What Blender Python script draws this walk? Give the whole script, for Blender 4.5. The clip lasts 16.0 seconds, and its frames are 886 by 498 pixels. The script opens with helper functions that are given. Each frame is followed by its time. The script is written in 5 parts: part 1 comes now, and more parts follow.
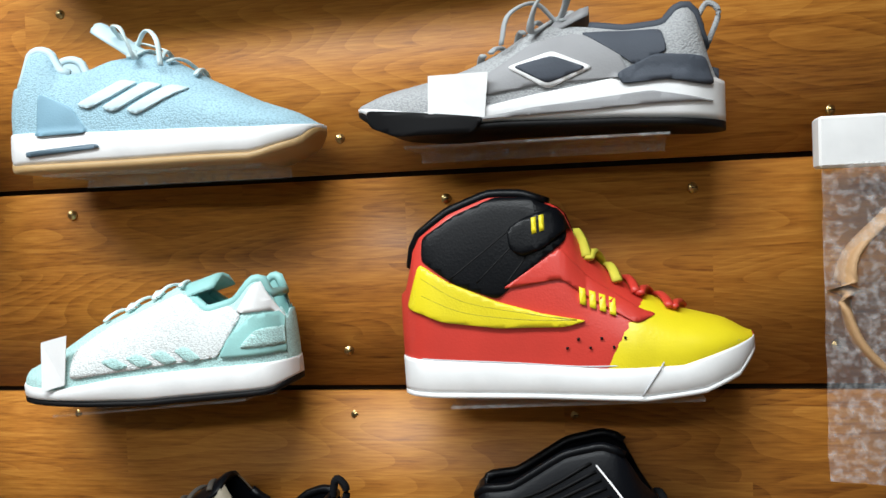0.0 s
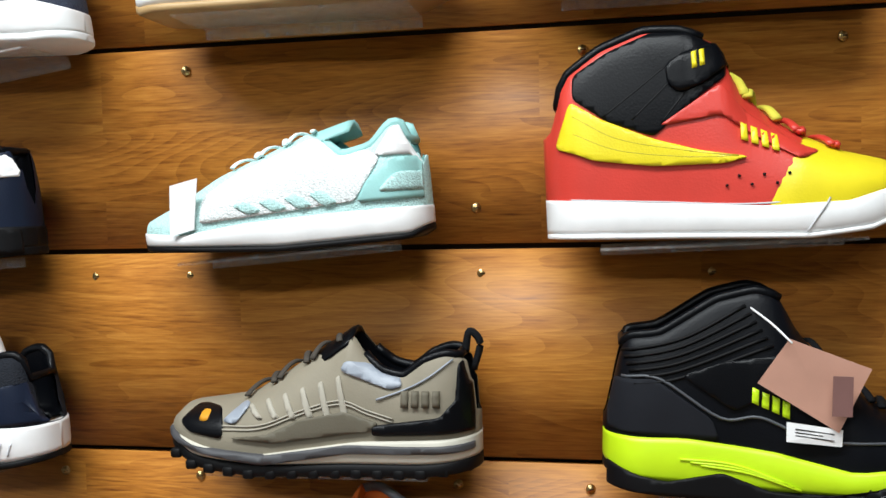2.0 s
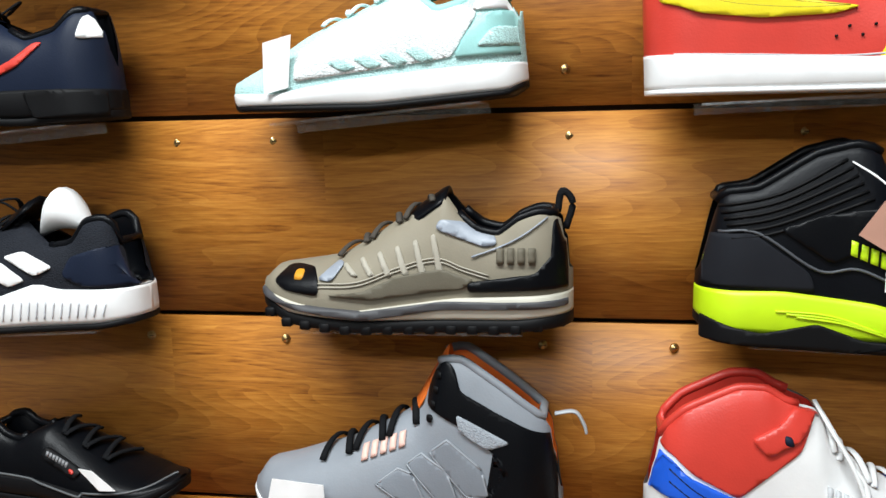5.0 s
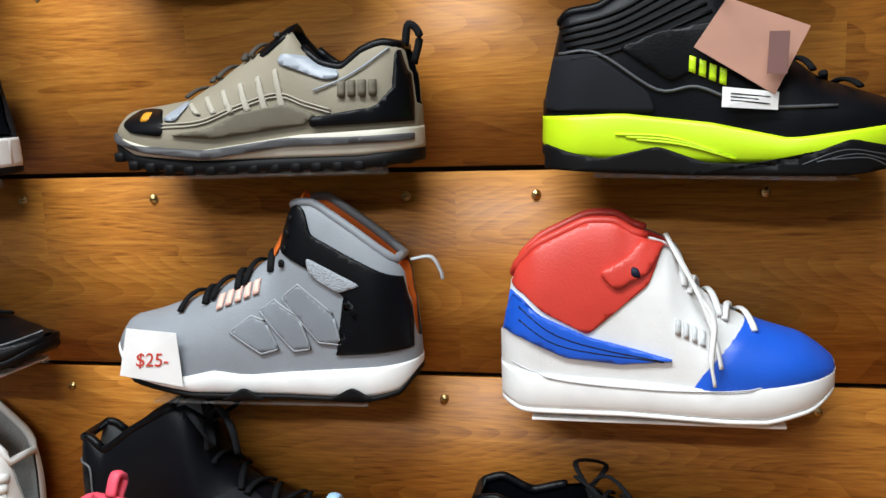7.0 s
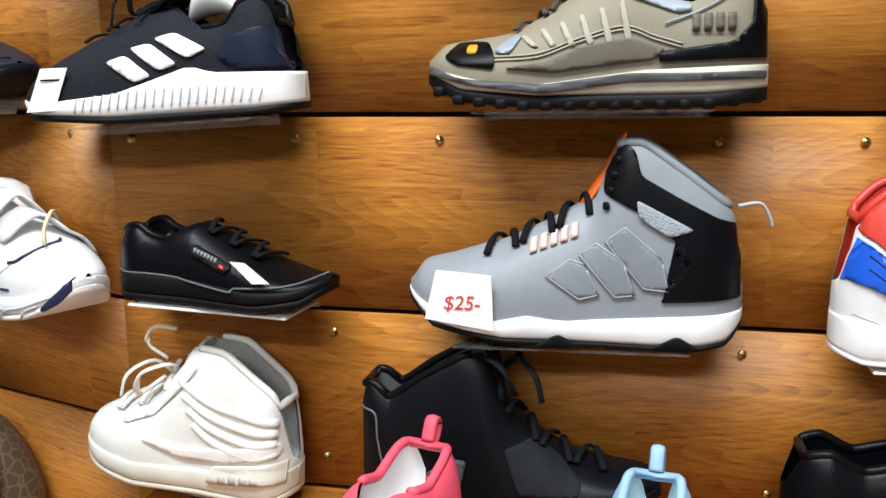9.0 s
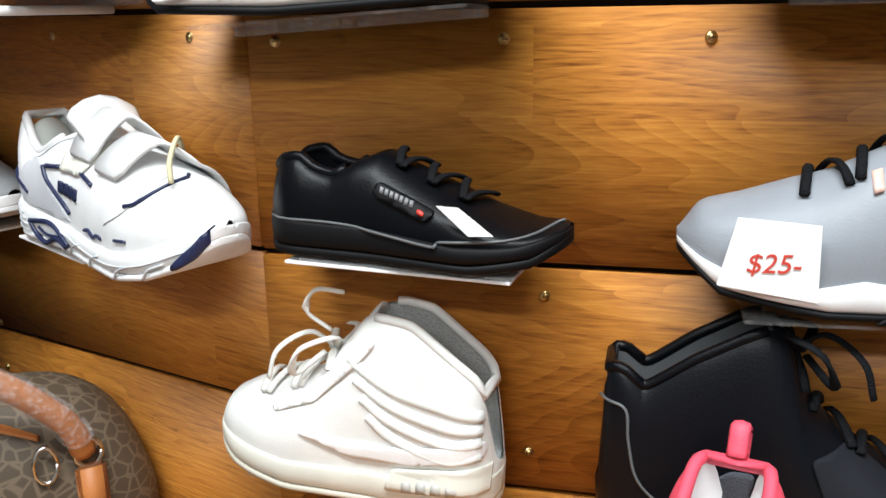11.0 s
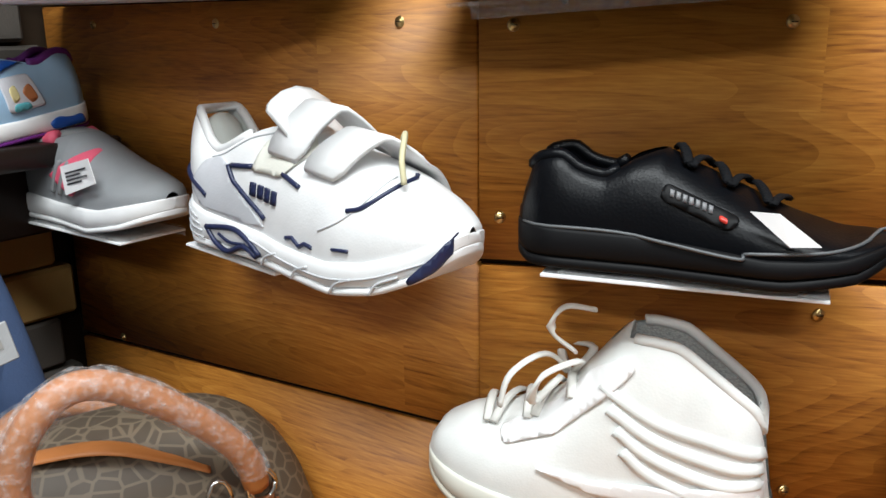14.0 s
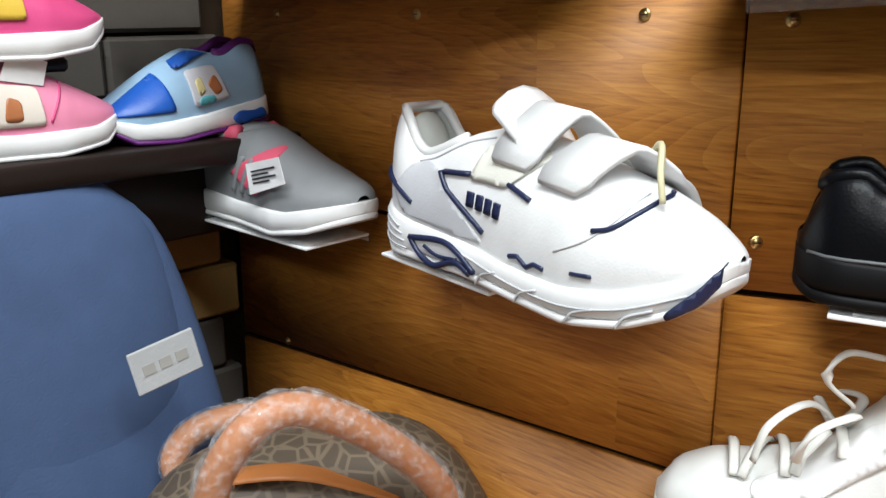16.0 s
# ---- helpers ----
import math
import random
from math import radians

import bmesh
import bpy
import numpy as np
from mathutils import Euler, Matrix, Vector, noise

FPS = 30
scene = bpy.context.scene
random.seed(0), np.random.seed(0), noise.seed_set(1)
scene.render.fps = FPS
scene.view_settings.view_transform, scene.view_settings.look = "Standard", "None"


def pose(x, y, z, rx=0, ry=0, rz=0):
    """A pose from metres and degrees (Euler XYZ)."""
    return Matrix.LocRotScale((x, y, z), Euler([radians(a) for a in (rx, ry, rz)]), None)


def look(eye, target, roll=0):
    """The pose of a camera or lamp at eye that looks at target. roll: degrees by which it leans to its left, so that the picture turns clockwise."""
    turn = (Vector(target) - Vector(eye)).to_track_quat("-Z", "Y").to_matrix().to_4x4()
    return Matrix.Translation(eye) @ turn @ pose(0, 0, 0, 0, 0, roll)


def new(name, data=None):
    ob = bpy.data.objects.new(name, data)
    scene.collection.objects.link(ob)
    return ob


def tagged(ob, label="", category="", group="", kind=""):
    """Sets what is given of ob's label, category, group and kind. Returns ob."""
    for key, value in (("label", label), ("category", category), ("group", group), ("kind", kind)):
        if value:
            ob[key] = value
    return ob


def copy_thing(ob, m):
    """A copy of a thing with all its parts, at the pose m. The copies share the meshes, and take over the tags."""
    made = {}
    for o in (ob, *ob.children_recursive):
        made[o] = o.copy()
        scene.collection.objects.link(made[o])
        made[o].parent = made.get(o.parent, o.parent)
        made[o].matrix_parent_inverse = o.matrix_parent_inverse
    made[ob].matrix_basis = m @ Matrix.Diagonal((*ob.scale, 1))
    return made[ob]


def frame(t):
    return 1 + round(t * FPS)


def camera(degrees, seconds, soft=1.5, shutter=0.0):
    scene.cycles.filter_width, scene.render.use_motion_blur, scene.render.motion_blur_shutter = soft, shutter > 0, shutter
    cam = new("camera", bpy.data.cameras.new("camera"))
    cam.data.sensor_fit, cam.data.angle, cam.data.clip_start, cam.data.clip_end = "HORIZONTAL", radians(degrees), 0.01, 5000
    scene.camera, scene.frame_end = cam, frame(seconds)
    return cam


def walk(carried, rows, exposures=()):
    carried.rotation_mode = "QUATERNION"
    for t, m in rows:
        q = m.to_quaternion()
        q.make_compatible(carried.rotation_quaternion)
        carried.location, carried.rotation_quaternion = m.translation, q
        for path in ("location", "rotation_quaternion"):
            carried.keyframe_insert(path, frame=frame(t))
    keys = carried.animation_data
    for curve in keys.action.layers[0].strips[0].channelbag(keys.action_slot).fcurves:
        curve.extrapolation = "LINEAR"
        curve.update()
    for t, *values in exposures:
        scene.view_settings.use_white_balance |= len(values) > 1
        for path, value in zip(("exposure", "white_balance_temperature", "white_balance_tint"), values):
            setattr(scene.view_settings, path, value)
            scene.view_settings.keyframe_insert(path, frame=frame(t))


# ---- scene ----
cam = camera(53.7, 16.0)
PATH = [
    (0, (0.146, 0.218, 1.552), (-0.300, 2.536, 1.487), -2.2),
    (0.5, (0.118, 0.212, 1.527), (-0.349, 2.524, 1.430), -1.9),
    (1, (0.090, 0.212, 1.495), (-0.374, 2.524, 1.387), -1.5),
    (1.5, (0.063, 0.215, 1.472), (-0.400, 2.524, 1.325), -1.4),
    (2, (0.015, 0.208, 1.442), (-0.408, 2.526, 1.321), -1.3),
    (2.5, (-0.035, 0.197, 1.423), (-0.420, 2.522, 1.299), -1.7),
    (3, (-0.072, 0.186, 1.435), (-0.487, 2.502, 1.234), -1.9),
    (5.5, (-0.053, 0.186, 1.363), (-0.481, 2.479, 1.001), -1.3),
    (6, (-0.001, 0.191, 1.321), (-0.415, 2.485, 0.949), -1.9),
    (6.5, (0.051, 0.201, 1.297), (-0.363, 2.493, 0.923), -2.1),
    (7, (0.076, 0.210, 1.272), (-0.391, 2.486, 0.863), -2.0),
    (7.5, (0.034, 0.202, 1.264), (-0.591, 2.441, 0.857), -0.5),
    (8, (-0.032, 0.191, 1.246), (-0.643, 2.433, 0.833), -1.1),
    (8.5, (-0.099, 0.189, 1.242), (-0.682, 2.433, 0.803), -0.6),
    (9, (-0.191, 0.177, 1.238), (-0.697, 2.437, 0.787), -0.6),
    (9.5, (-0.293, 0.182, 1.218), (-0.682, 2.454, 0.720), 0.1),
    (10, (-0.329, 0.288, 1.218), (-0.971, 2.484, 0.642), -0.7),
    (12.5, (-0.516, 0.366, 1.175), (-0.931, 2.597, 0.525), -1.4),
    (13, (-0.524, 0.372, 1.179), (-0.983, 2.602, 0.556), -1.3),
    (13.5, (-0.557, 0.376, 1.187), (-1.087, 2.597, 0.590), -1.0),
    (14, (-0.602, 0.380, 1.186), (-1.167, 2.590, 0.581), -0.8),
    (14.5, (-0.654, 0.387, 1.184), (-1.147, 2.610, 0.569), -1.5),
    (15, (-0.677, 0.428, 1.166), (-1.265, 2.626, 0.536), -1.0),
    (15.5, (-0.702, 0.422, 1.177), (-1.279, 2.265, 0.651), -0.4),
    (16, (-0.712, 0.424, 1.187), (-1.398, 2.227, 0.658), -0.2),]
walk(cam, [(t, look(eye, target, roll)) for t, eye, target, roll in PATH], [(0, -0.1), (1.5, 0.0), (3, 0.25), (6, 0.22), (9, 0.46), (12.5, 0.56), (14.5, 0.30), (15.5, 0.28), (16, 0.38)])

# ---- world, lights ----
world = bpy.data.worlds.new("world")
scene.world = world
world.use_nodes = True
world.node_tree.nodes["Background"].inputs[0].default_value = (0.75, 0.85, 1.0, 1)
world.node_tree.nodes["Background"].inputs[1].default_value = 0.3


def area_lamp(x, y, z, watts, size_x, size_y, colour=(0.92, 0.98, 1.0), aim=(0, 0, -1)):
    data = bpy.data.lights.new("tube_and_fill_light", "AREA")
    data.shape, data.size, data.size_y, data.energy, data.color = "RECTANGLE", size_x, size_y, watts, colour
    ob = new("tube_and_fill_light", data)
    ob.matrix_world = look((x, y, z), (x + aim[0], y + aim[1], z + aim[2]))
    return ob


# overhead fluorescent tube in front of the wall
area_lamp(-0.48, 0.10, 2.52, 50, 1.7, 0.4)
# unseen fill lamp, added behind to light the wall evenly and soften shade
area_lamp(-0.48, -1.6, 2.52, 42, 1.7, 0.16)

# ---- materials ----
MATS = {}


def nodes_of(name):
    m = bpy.data.materials.new(name)
    m.use_nodes = True
    n, l = m.node_tree.nodes, m.node_tree.links
    return m, n, l, n["Principled BSDF"]


def add(n, kind, **kw):
    node = n.new(kind)
    for k, v in kw.items():
        node.inputs[k.replace("_", " ")].default_value = v
    return node


def mapped(n, l, scale, coord="Object"):
    tc = n.new("ShaderNodeTexCoord")
    mp = n.new("ShaderNodeMapping")
    mp.inputs["Scale"].default_value = scale
    l.new(tc.outputs[coord], mp.inputs["Vector"])
    return mp.outputs["Vector"]


def surface(name, colour, rough=0.5, kind="leather", metal=0.0):
    """leather, knit, rubber, cloth, paper, metal or plain surface with grain, wear and fine relief."""
    key = (name, colour, rough, kind)
    if key in MATS:
        return MATS[key]
    m, n, l, b = nodes_of(name)
    b.inputs["Roughness"].default_value, b.inputs["Metallic"].default_value = rough, metal
    if max(colour) < 0.04:
        b.inputs["Specular IOR Level"].default_value = 0.16
    v = mapped(n, l, (1, 1, 1))
    big = add(n, "ShaderNodeTexNoise", Scale=28.0, Detail=3.0)
    l.new(v, big.inputs["Vector"])
    ramp = n.new("ShaderNodeMix")
    ramp.data_type = "RGBA"
    ramp.inputs[6].default_value = (*[c * 0.82 for c in colour], 1)
    ramp.inputs[7].default_value = (*[min(1, c * 1.14 + 0.0004) for c in colour], 1)
    l.new(big.outputs["Fac"], ramp.inputs[0])
    bump = add(n, "ShaderNodeBump", Strength=0.25, Distance=0.0006)
    colour_out = ramp.outputs[2]
    if kind == "knit":
        fine = add(n, "ShaderNodeTexVoronoi", Scale=1.0)
        l.new(mapped(n, l, (520, 520, 760)), fine.inputs["Vector"])
        dark = n.new("ShaderNodeMix")
        dark.data_type = "RGBA"
        dark.inputs[7].default_value = (*[c * 0.72 for c in colour], 1)
        sharp = add(n, "ShaderNodeMapRange", From_Min=0.35, From_Max=0.8)
        l.new(fine.outputs["Distance"], sharp.inputs["Value"])
        l.new(sharp.outputs["Result"], dark.inputs[0])
        l.new(colour_out, dark.inputs[6])
        colour_out = dark.outputs[2]
        bump.invert = True
        bump.inputs["Strength"].default_value, bump.inputs["Distance"].default_value = 0.6, 0.001
        l.new(fine.outputs["Distance"], bump.inputs["Height"])
    elif kind == "cloth":
        fine = add(n, "ShaderNodeTexNoise", Scale=420.0, Detail=2.0)
        l.new(v, fine.inputs["Vector"])
        folds = add(n, "ShaderNodeTexNoise", Scale=9.0, Detail=1.0)
        l.new(v, folds.inputs["Vector"])
        both = n.new("ShaderNodeMath")
        both.operation = "MULTIPLY_ADD"
        both.inputs[1].default_value = 6.0
        l.new(folds.outputs["Fac"], both.inputs[0])
        l.new(fine.outputs["Fac"], both.inputs[2])
        l.new(both.outputs[0], bump.inputs["Height"])
        bump.inputs["Distance"].default_value = 0.0015
    elif kind == "leather":
        fine = add(n, "ShaderNodeTexVoronoi", Scale=520.0)
        l.new(v, fine.inputs["Vector"])
        l.new(fine.outputs["Distance"], bump.inputs["Height"])
        bump.inputs["Strength"].default_value, bump.inputs["Distance"].default_value = 0.18, 0.0005
    else:
        fine = add(n, "ShaderNodeTexNoise", Scale=300.0, Detail=3.0)
        l.new(v, fine.inputs["Vector"])
        l.new(fine.outputs["Fac"], bump.inputs["Height"])
        bump.inputs["Strength"].default_value = 0.12
    l.new(colour_out, b.inputs["Base Color"])
    l.new(bump.outputs["Normal"], b.inputs["Normal"])
    MATS[key] = m
    return m


def wood_material():
    m, n, l, b = nodes_of("oak_laminate")
    info = n.new("ShaderNodeObjectInfo")
    tc = n.new("ShaderNodeTexCoord")
    shift = n.new("ShaderNodeVectorMath")
    shift.operation = "MULTIPLY_ADD"
    shift.inputs[1].default_value = (1, 1, 1)
    jitter = n.new("ShaderNodeCombineXYZ")
    mul = n.new("ShaderNodeMath")
    mul.operation = "MULTIPLY"
    mul.inputs[1].default_value = 7.0
    l.new(info.outputs["Random"], mul.inputs[0])
    l.new(mul.outputs[0], jitter.inputs["X"])
    l.new(tc.outputs["Object"], shift.inputs[0])
    l.new(jitter.outputs[0], shift.inputs[2])
    swap = n.new("ShaderNodeSeparateXYZ")
    l.new(shift.outputs[0], swap.inputs[0])
    flat = n.new("ShaderNodeCombineXYZ")
    l.new(swap.outputs["X"], flat.inputs["X"])
    l.new(swap.outputs["Z"], flat.inputs["Y"])
    # printed strips of different boards, three to a panel
    strips = n.new("ShaderNodeTexBrick")
    strips.inputs["Color1"].default_value, strips.inputs["Color2"].default_value = (0, 0, 0, 1), (1, 1, 1, 1)
    strips.inputs["Mortar"].default_value = (0.35, 0.35, 0.35, 1)
    strips.inputs["Scale"].default_value, strips.inputs["Mortar Size"].default_value = 1.0, 0.0
    strips.inputs["Brick Width"].default_value, strips.inputs["Row Height"].default_value = 0.43, 0.066
    strips.offset = 0.37
    l.new(flat.outputs[0], strips.inputs["Vector"])
    # each strip has its own cut of grain
    cut = n.new("ShaderNodeVectorMath")
    cut.operation = "MULTIPLY_ADD"
    cut.inputs[1].default_value = (3.1, 2.3, 0)
    l.new(strips.outputs["Color"], cut.inputs[0])
    l.new(flat.outputs[0], cut.inputs[2])
    grain_map = n.new("ShaderNodeMapping")
    grain_map.inputs["Scale"].default_value = (7.0, 120.0, 1)
    l.new(cut.outputs[0], grain_map.inputs["Vector"])
    grain = add(n, "ShaderNodeTexNoise", Scale=1.0, Detail=6.0, Roughness=0.62)
    grain.inputs["Distortion"].default_value = 1.0
    l.new(grain_map.outputs[0], grain.inputs["Vector"])
    ring_map = n.new("ShaderNodeMapping")
    ring_map.inputs["Scale"].default_value = (2.0, 11.0, 1)
    l.new(cut.outputs[0], ring_map.inputs["Vector"])
    ring_noise = add(n, "ShaderNodeTexNoise", Scale=1.0, Detail=1.5, Roughness=0.4)
    l.new(ring_map.outputs[0], ring_noise.inputs["Vector"])
    rings = n.new("ShaderNodeMath")
    rings.operation = "MULTIPLY"
    rings.inputs[1].default_value = 34.0
    l.new(ring_noise.outputs["Fac"], rings.inputs[0])
    saw = n.new("ShaderNodeMath")
    saw.operation = "FRACT"
    l.new(rings.outputs[0], saw.inputs[0])
    fine_map = n.new("ShaderNodeMapping")
    fine_map.inputs["Scale"].default_value = (42.0, 480.0, 1)
    l.new(cut.outputs[0], fine_map.inputs["Vector"])
    pores = add(n, "ShaderNodeTexNoise", Scale=1.0, Detail=3.0)
    l.new(fine_map.outputs[0], pores.inputs["Vector"])

    def weighed(sources):
        last = None
        for out, weight in sources:
            node = n.new("ShaderNodeMath")
            node.operation = "MULTIPLY_ADD"
            node.inputs[1].default_value = weight
            l.new(out, node.inputs[0])
            if last:
                l.new(last, node.inputs[2])
            else:
                node.inputs[2].default_value = 0.0
            last = node.outputs[0]
        return last

    total = weighed([(grain.outputs["Fac"], 0.52), (saw.outputs[0], 0.12), (pores.outputs["Fac"], 0.45), (strips.outputs["Color"], 0.11)])
    ramp = n.new("ShaderNodeValToRGB")
    e = ramp.color_ramp.elements
    e[0].position, e[0].color = 0.34, (0.165, 0.044, 0.005, 1)
    e[1].position, e[1].color = 0.90, (0.66, 0.295, 0.050, 1)
    mid = e.new(0.58)
    mid.color = (0.435, 0.160, 0.021, 1)
    l.new(total, ramp.inputs["Fac"])
    l.new(ramp.outputs["Color"], b.inputs["Base Color"])
    rough = add(n, "ShaderNodeMapRange", To_Min=0.40, To_Max=0.60)
    l.new(grain.outputs["Fac"], rough.inputs["Value"])
    l.new(rough.outputs["Result"], b.inputs["Roughness"])
    bump = add(n, "ShaderNodeBump", Strength=0.15, Distance=0.0006)
    l.new(total, bump.inputs["Height"])
    l.new(bump.outputs["Normal"], b.inputs["Normal"])
    return m


def film_material(name, tint=(1, 1, 1), rough=0.08, clear=0.85, glint=0.25):
    """Clear plastic: mostly see-through, with gloss; noise patches turn whiter to paint in crinkle highlights."""
    m, n, l, b = nodes_of(name)
    b.inputs["Base Color"].default_value = (*tint, 1)
    b.inputs["Roughness"].default_value = rough
    see = n.new("ShaderNodeBsdfTransparent")
    mix = n.new("ShaderNodeMixShader")
    noise_tex = add(n, "ShaderNodeTexNoise", Scale=150.0, Detail=6.0)
    l.new(mapped(n, l, (1, 1, 1)), noise_tex.inputs["Vector"])
    span = add(n, "ShaderNodeMapRange", From_Min=0.45, From_Max=0.8, To_Min=clear, To_Max=clear - glint)
    l.new(noise_tex.outputs["Fac"], span.inputs["Value"])
    bump = add(n, "ShaderNodeBump", Strength=0.8, Distance=0.003)
    l.new(noise_tex.outputs["Fac"], bump.inputs["Height"])
    l.new(bump.outputs["Normal"], b.inputs["Normal"])
    l.new(span.outputs["Result"], mix.inputs[0])
    l.new(b.outputs[0], mix.inputs[1])
    l.new(see.outputs[0], mix.inputs[2])
    l.new(mix.outputs[0], n["Material Output"].inputs[0])
    return m


WOOD = wood_material()
ACRYLIC = film_material("clear_acrylic", (0.9, 0.92, 0.92), 0.1, 0.9)
FILM = film_material("crinkled_film", (0.95, 0.95, 0.96), 0.05, 0.92, 0.34)
WHITE = surface("white_rubber", (0.80, 0.80, 0.80), 0.45, "rubber")
WHITE_LEATHER = surface("white_leather", (0.78, 0.78, 0.78), 0.42)
BLACK = surface("black_leather", (0.0022, 0.0026, 0.0038), 0.36)
BLACK_RUBBER = surface("black_rubber", (0.0038, 0.0038, 0.0045), 0.55, "rubber")
BLACK_KNIT = surface("black_knit", (0.005, 0.0055, 0.007), 0.8, "knit")
NAVY = surface("navy_leather", (0.009, 0.014, 0.03), 0.45)
PAPER = surface("white_paper", (0.82, 0.82, 0.82), 0.7, "paper")
INK = surface("red_ink", (0.55, 0.05, 0.03), 0.6, "paper")
BAR = surface("dark_print", (0.05, 0.05, 0.06), 0.6, "paper")
BRASS = surface("brass", (0.62, 0.45, 0.2), 0.32, "metal", 1.0)
STEEL = surface("steel", (0.75, 0.74, 0.72), 0.2, "metal", 1.0)


# ---- building helpers ----
def part(name, bm, material, parent, label="", smooth=True):
    data = bpy.data.meshes.new(name)
    bmesh.ops.recalc_face_normals(bm, faces=bm.faces)
    bm.to_mesh(data)
    bm.free()
    for p in data.polygons:
        p.use_smooth = smooth
    data.materials.append(material)
    ob = new(name, data)
    if parent:
        ob.parent = parent
    if label:
        ob["label"] = label
    return ob


def box(x0, x1, y0, y1, z0, z1, bevel=0.0, seg=1):
    bm = bmesh.new()
    bmesh.ops.create_cube(bm, size=1)
    for v in bm.verts:
        v.co = ((x0 + x1) / 2 + v.co.x * (x1 - x0), (y0 + y1) / 2 + v.co.y * (y1 - y0), (z0 + z1) / 2 + v.co.z * (z1 - z0))
    if bevel:
        bmesh.ops.bevel(bm, geom=bm.edges[:], offset=bevel, segments=seg, affect="EDGES")
    return bm


def loft(rings, closed=True, caps=True):
    """A skin over rings of equal length."""
    bm = bmesh.new()
    grid = [[bm.verts.new(p) for p in ring] for ring in rings]
    count = len(rings[0])
    for a, b in zip(grid, grid[1:]):
        for i in range(count if closed else count - 1):
            j = (i + 1) % count
            try:
                bm.faces.new((a[i], a[j], b[j], b[i]))
            except ValueError:
                pass
    if caps and closed:
        for ring in (grid[0], grid[-1]):
            bm.faces.new(ring)
    return bm


def tube(points, radius, sides=8, flat=1.0):
    """A tube along points; flat under 1 makes a ribbon."""
    pts = [Vector(p) for p in points]
    rings = []
    ref = Vector((0, 0, 1))
    for i, p in enumerate(pts):
        d = (pts[min(i + 1, len(pts) - 1)] - pts[max(i - 1, 0)]).normalized()
        a = d.cross(ref)
        if a.length < 0.05:
            a = d.cross(Vector((0, 1, 0)))
        a.normalize()
        c = a.cross(d).normalized()
        r = radius[i] if isinstance(radius, (list, tuple)) else radius
        rings.append([p + a * r * math.cos(k * math.tau / sides) + c * r * flat * math.sin(k * math.tau / sides) for k in range(sides)])
    return loft(rings)


def spline(points, steps=8):
    """Catmull-Rom through the points."""
    p = [Vector(q) for q in points]
    p = [p[0] * 2 - p[1]] + p + [p[-1] * 2 - p[-2]]
    out = []
    for i in range(1, len(p) - 2):
        for k in range(steps):
            t = k / steps
            out.append(0.5 * (2 * p[i] + (p[i + 1] - p[i - 1]) * t + (2 * p[i - 1] - 5 * p[i] + 4 * p[i + 1] - p[i + 2]) * t * t
                              + (3 * p[i] - p[i - 1] - 3 * p[i + 1] + p[i + 2]) * t ** 3))
    return out + [p[-2]]


def thing(name, label, category, m=None, group=""):
    ob = new(name)
    ob.empty_display_size = 0.05
    if m is not None:
        ob.matrix_world = m
    return tagged(ob, label, category, group)


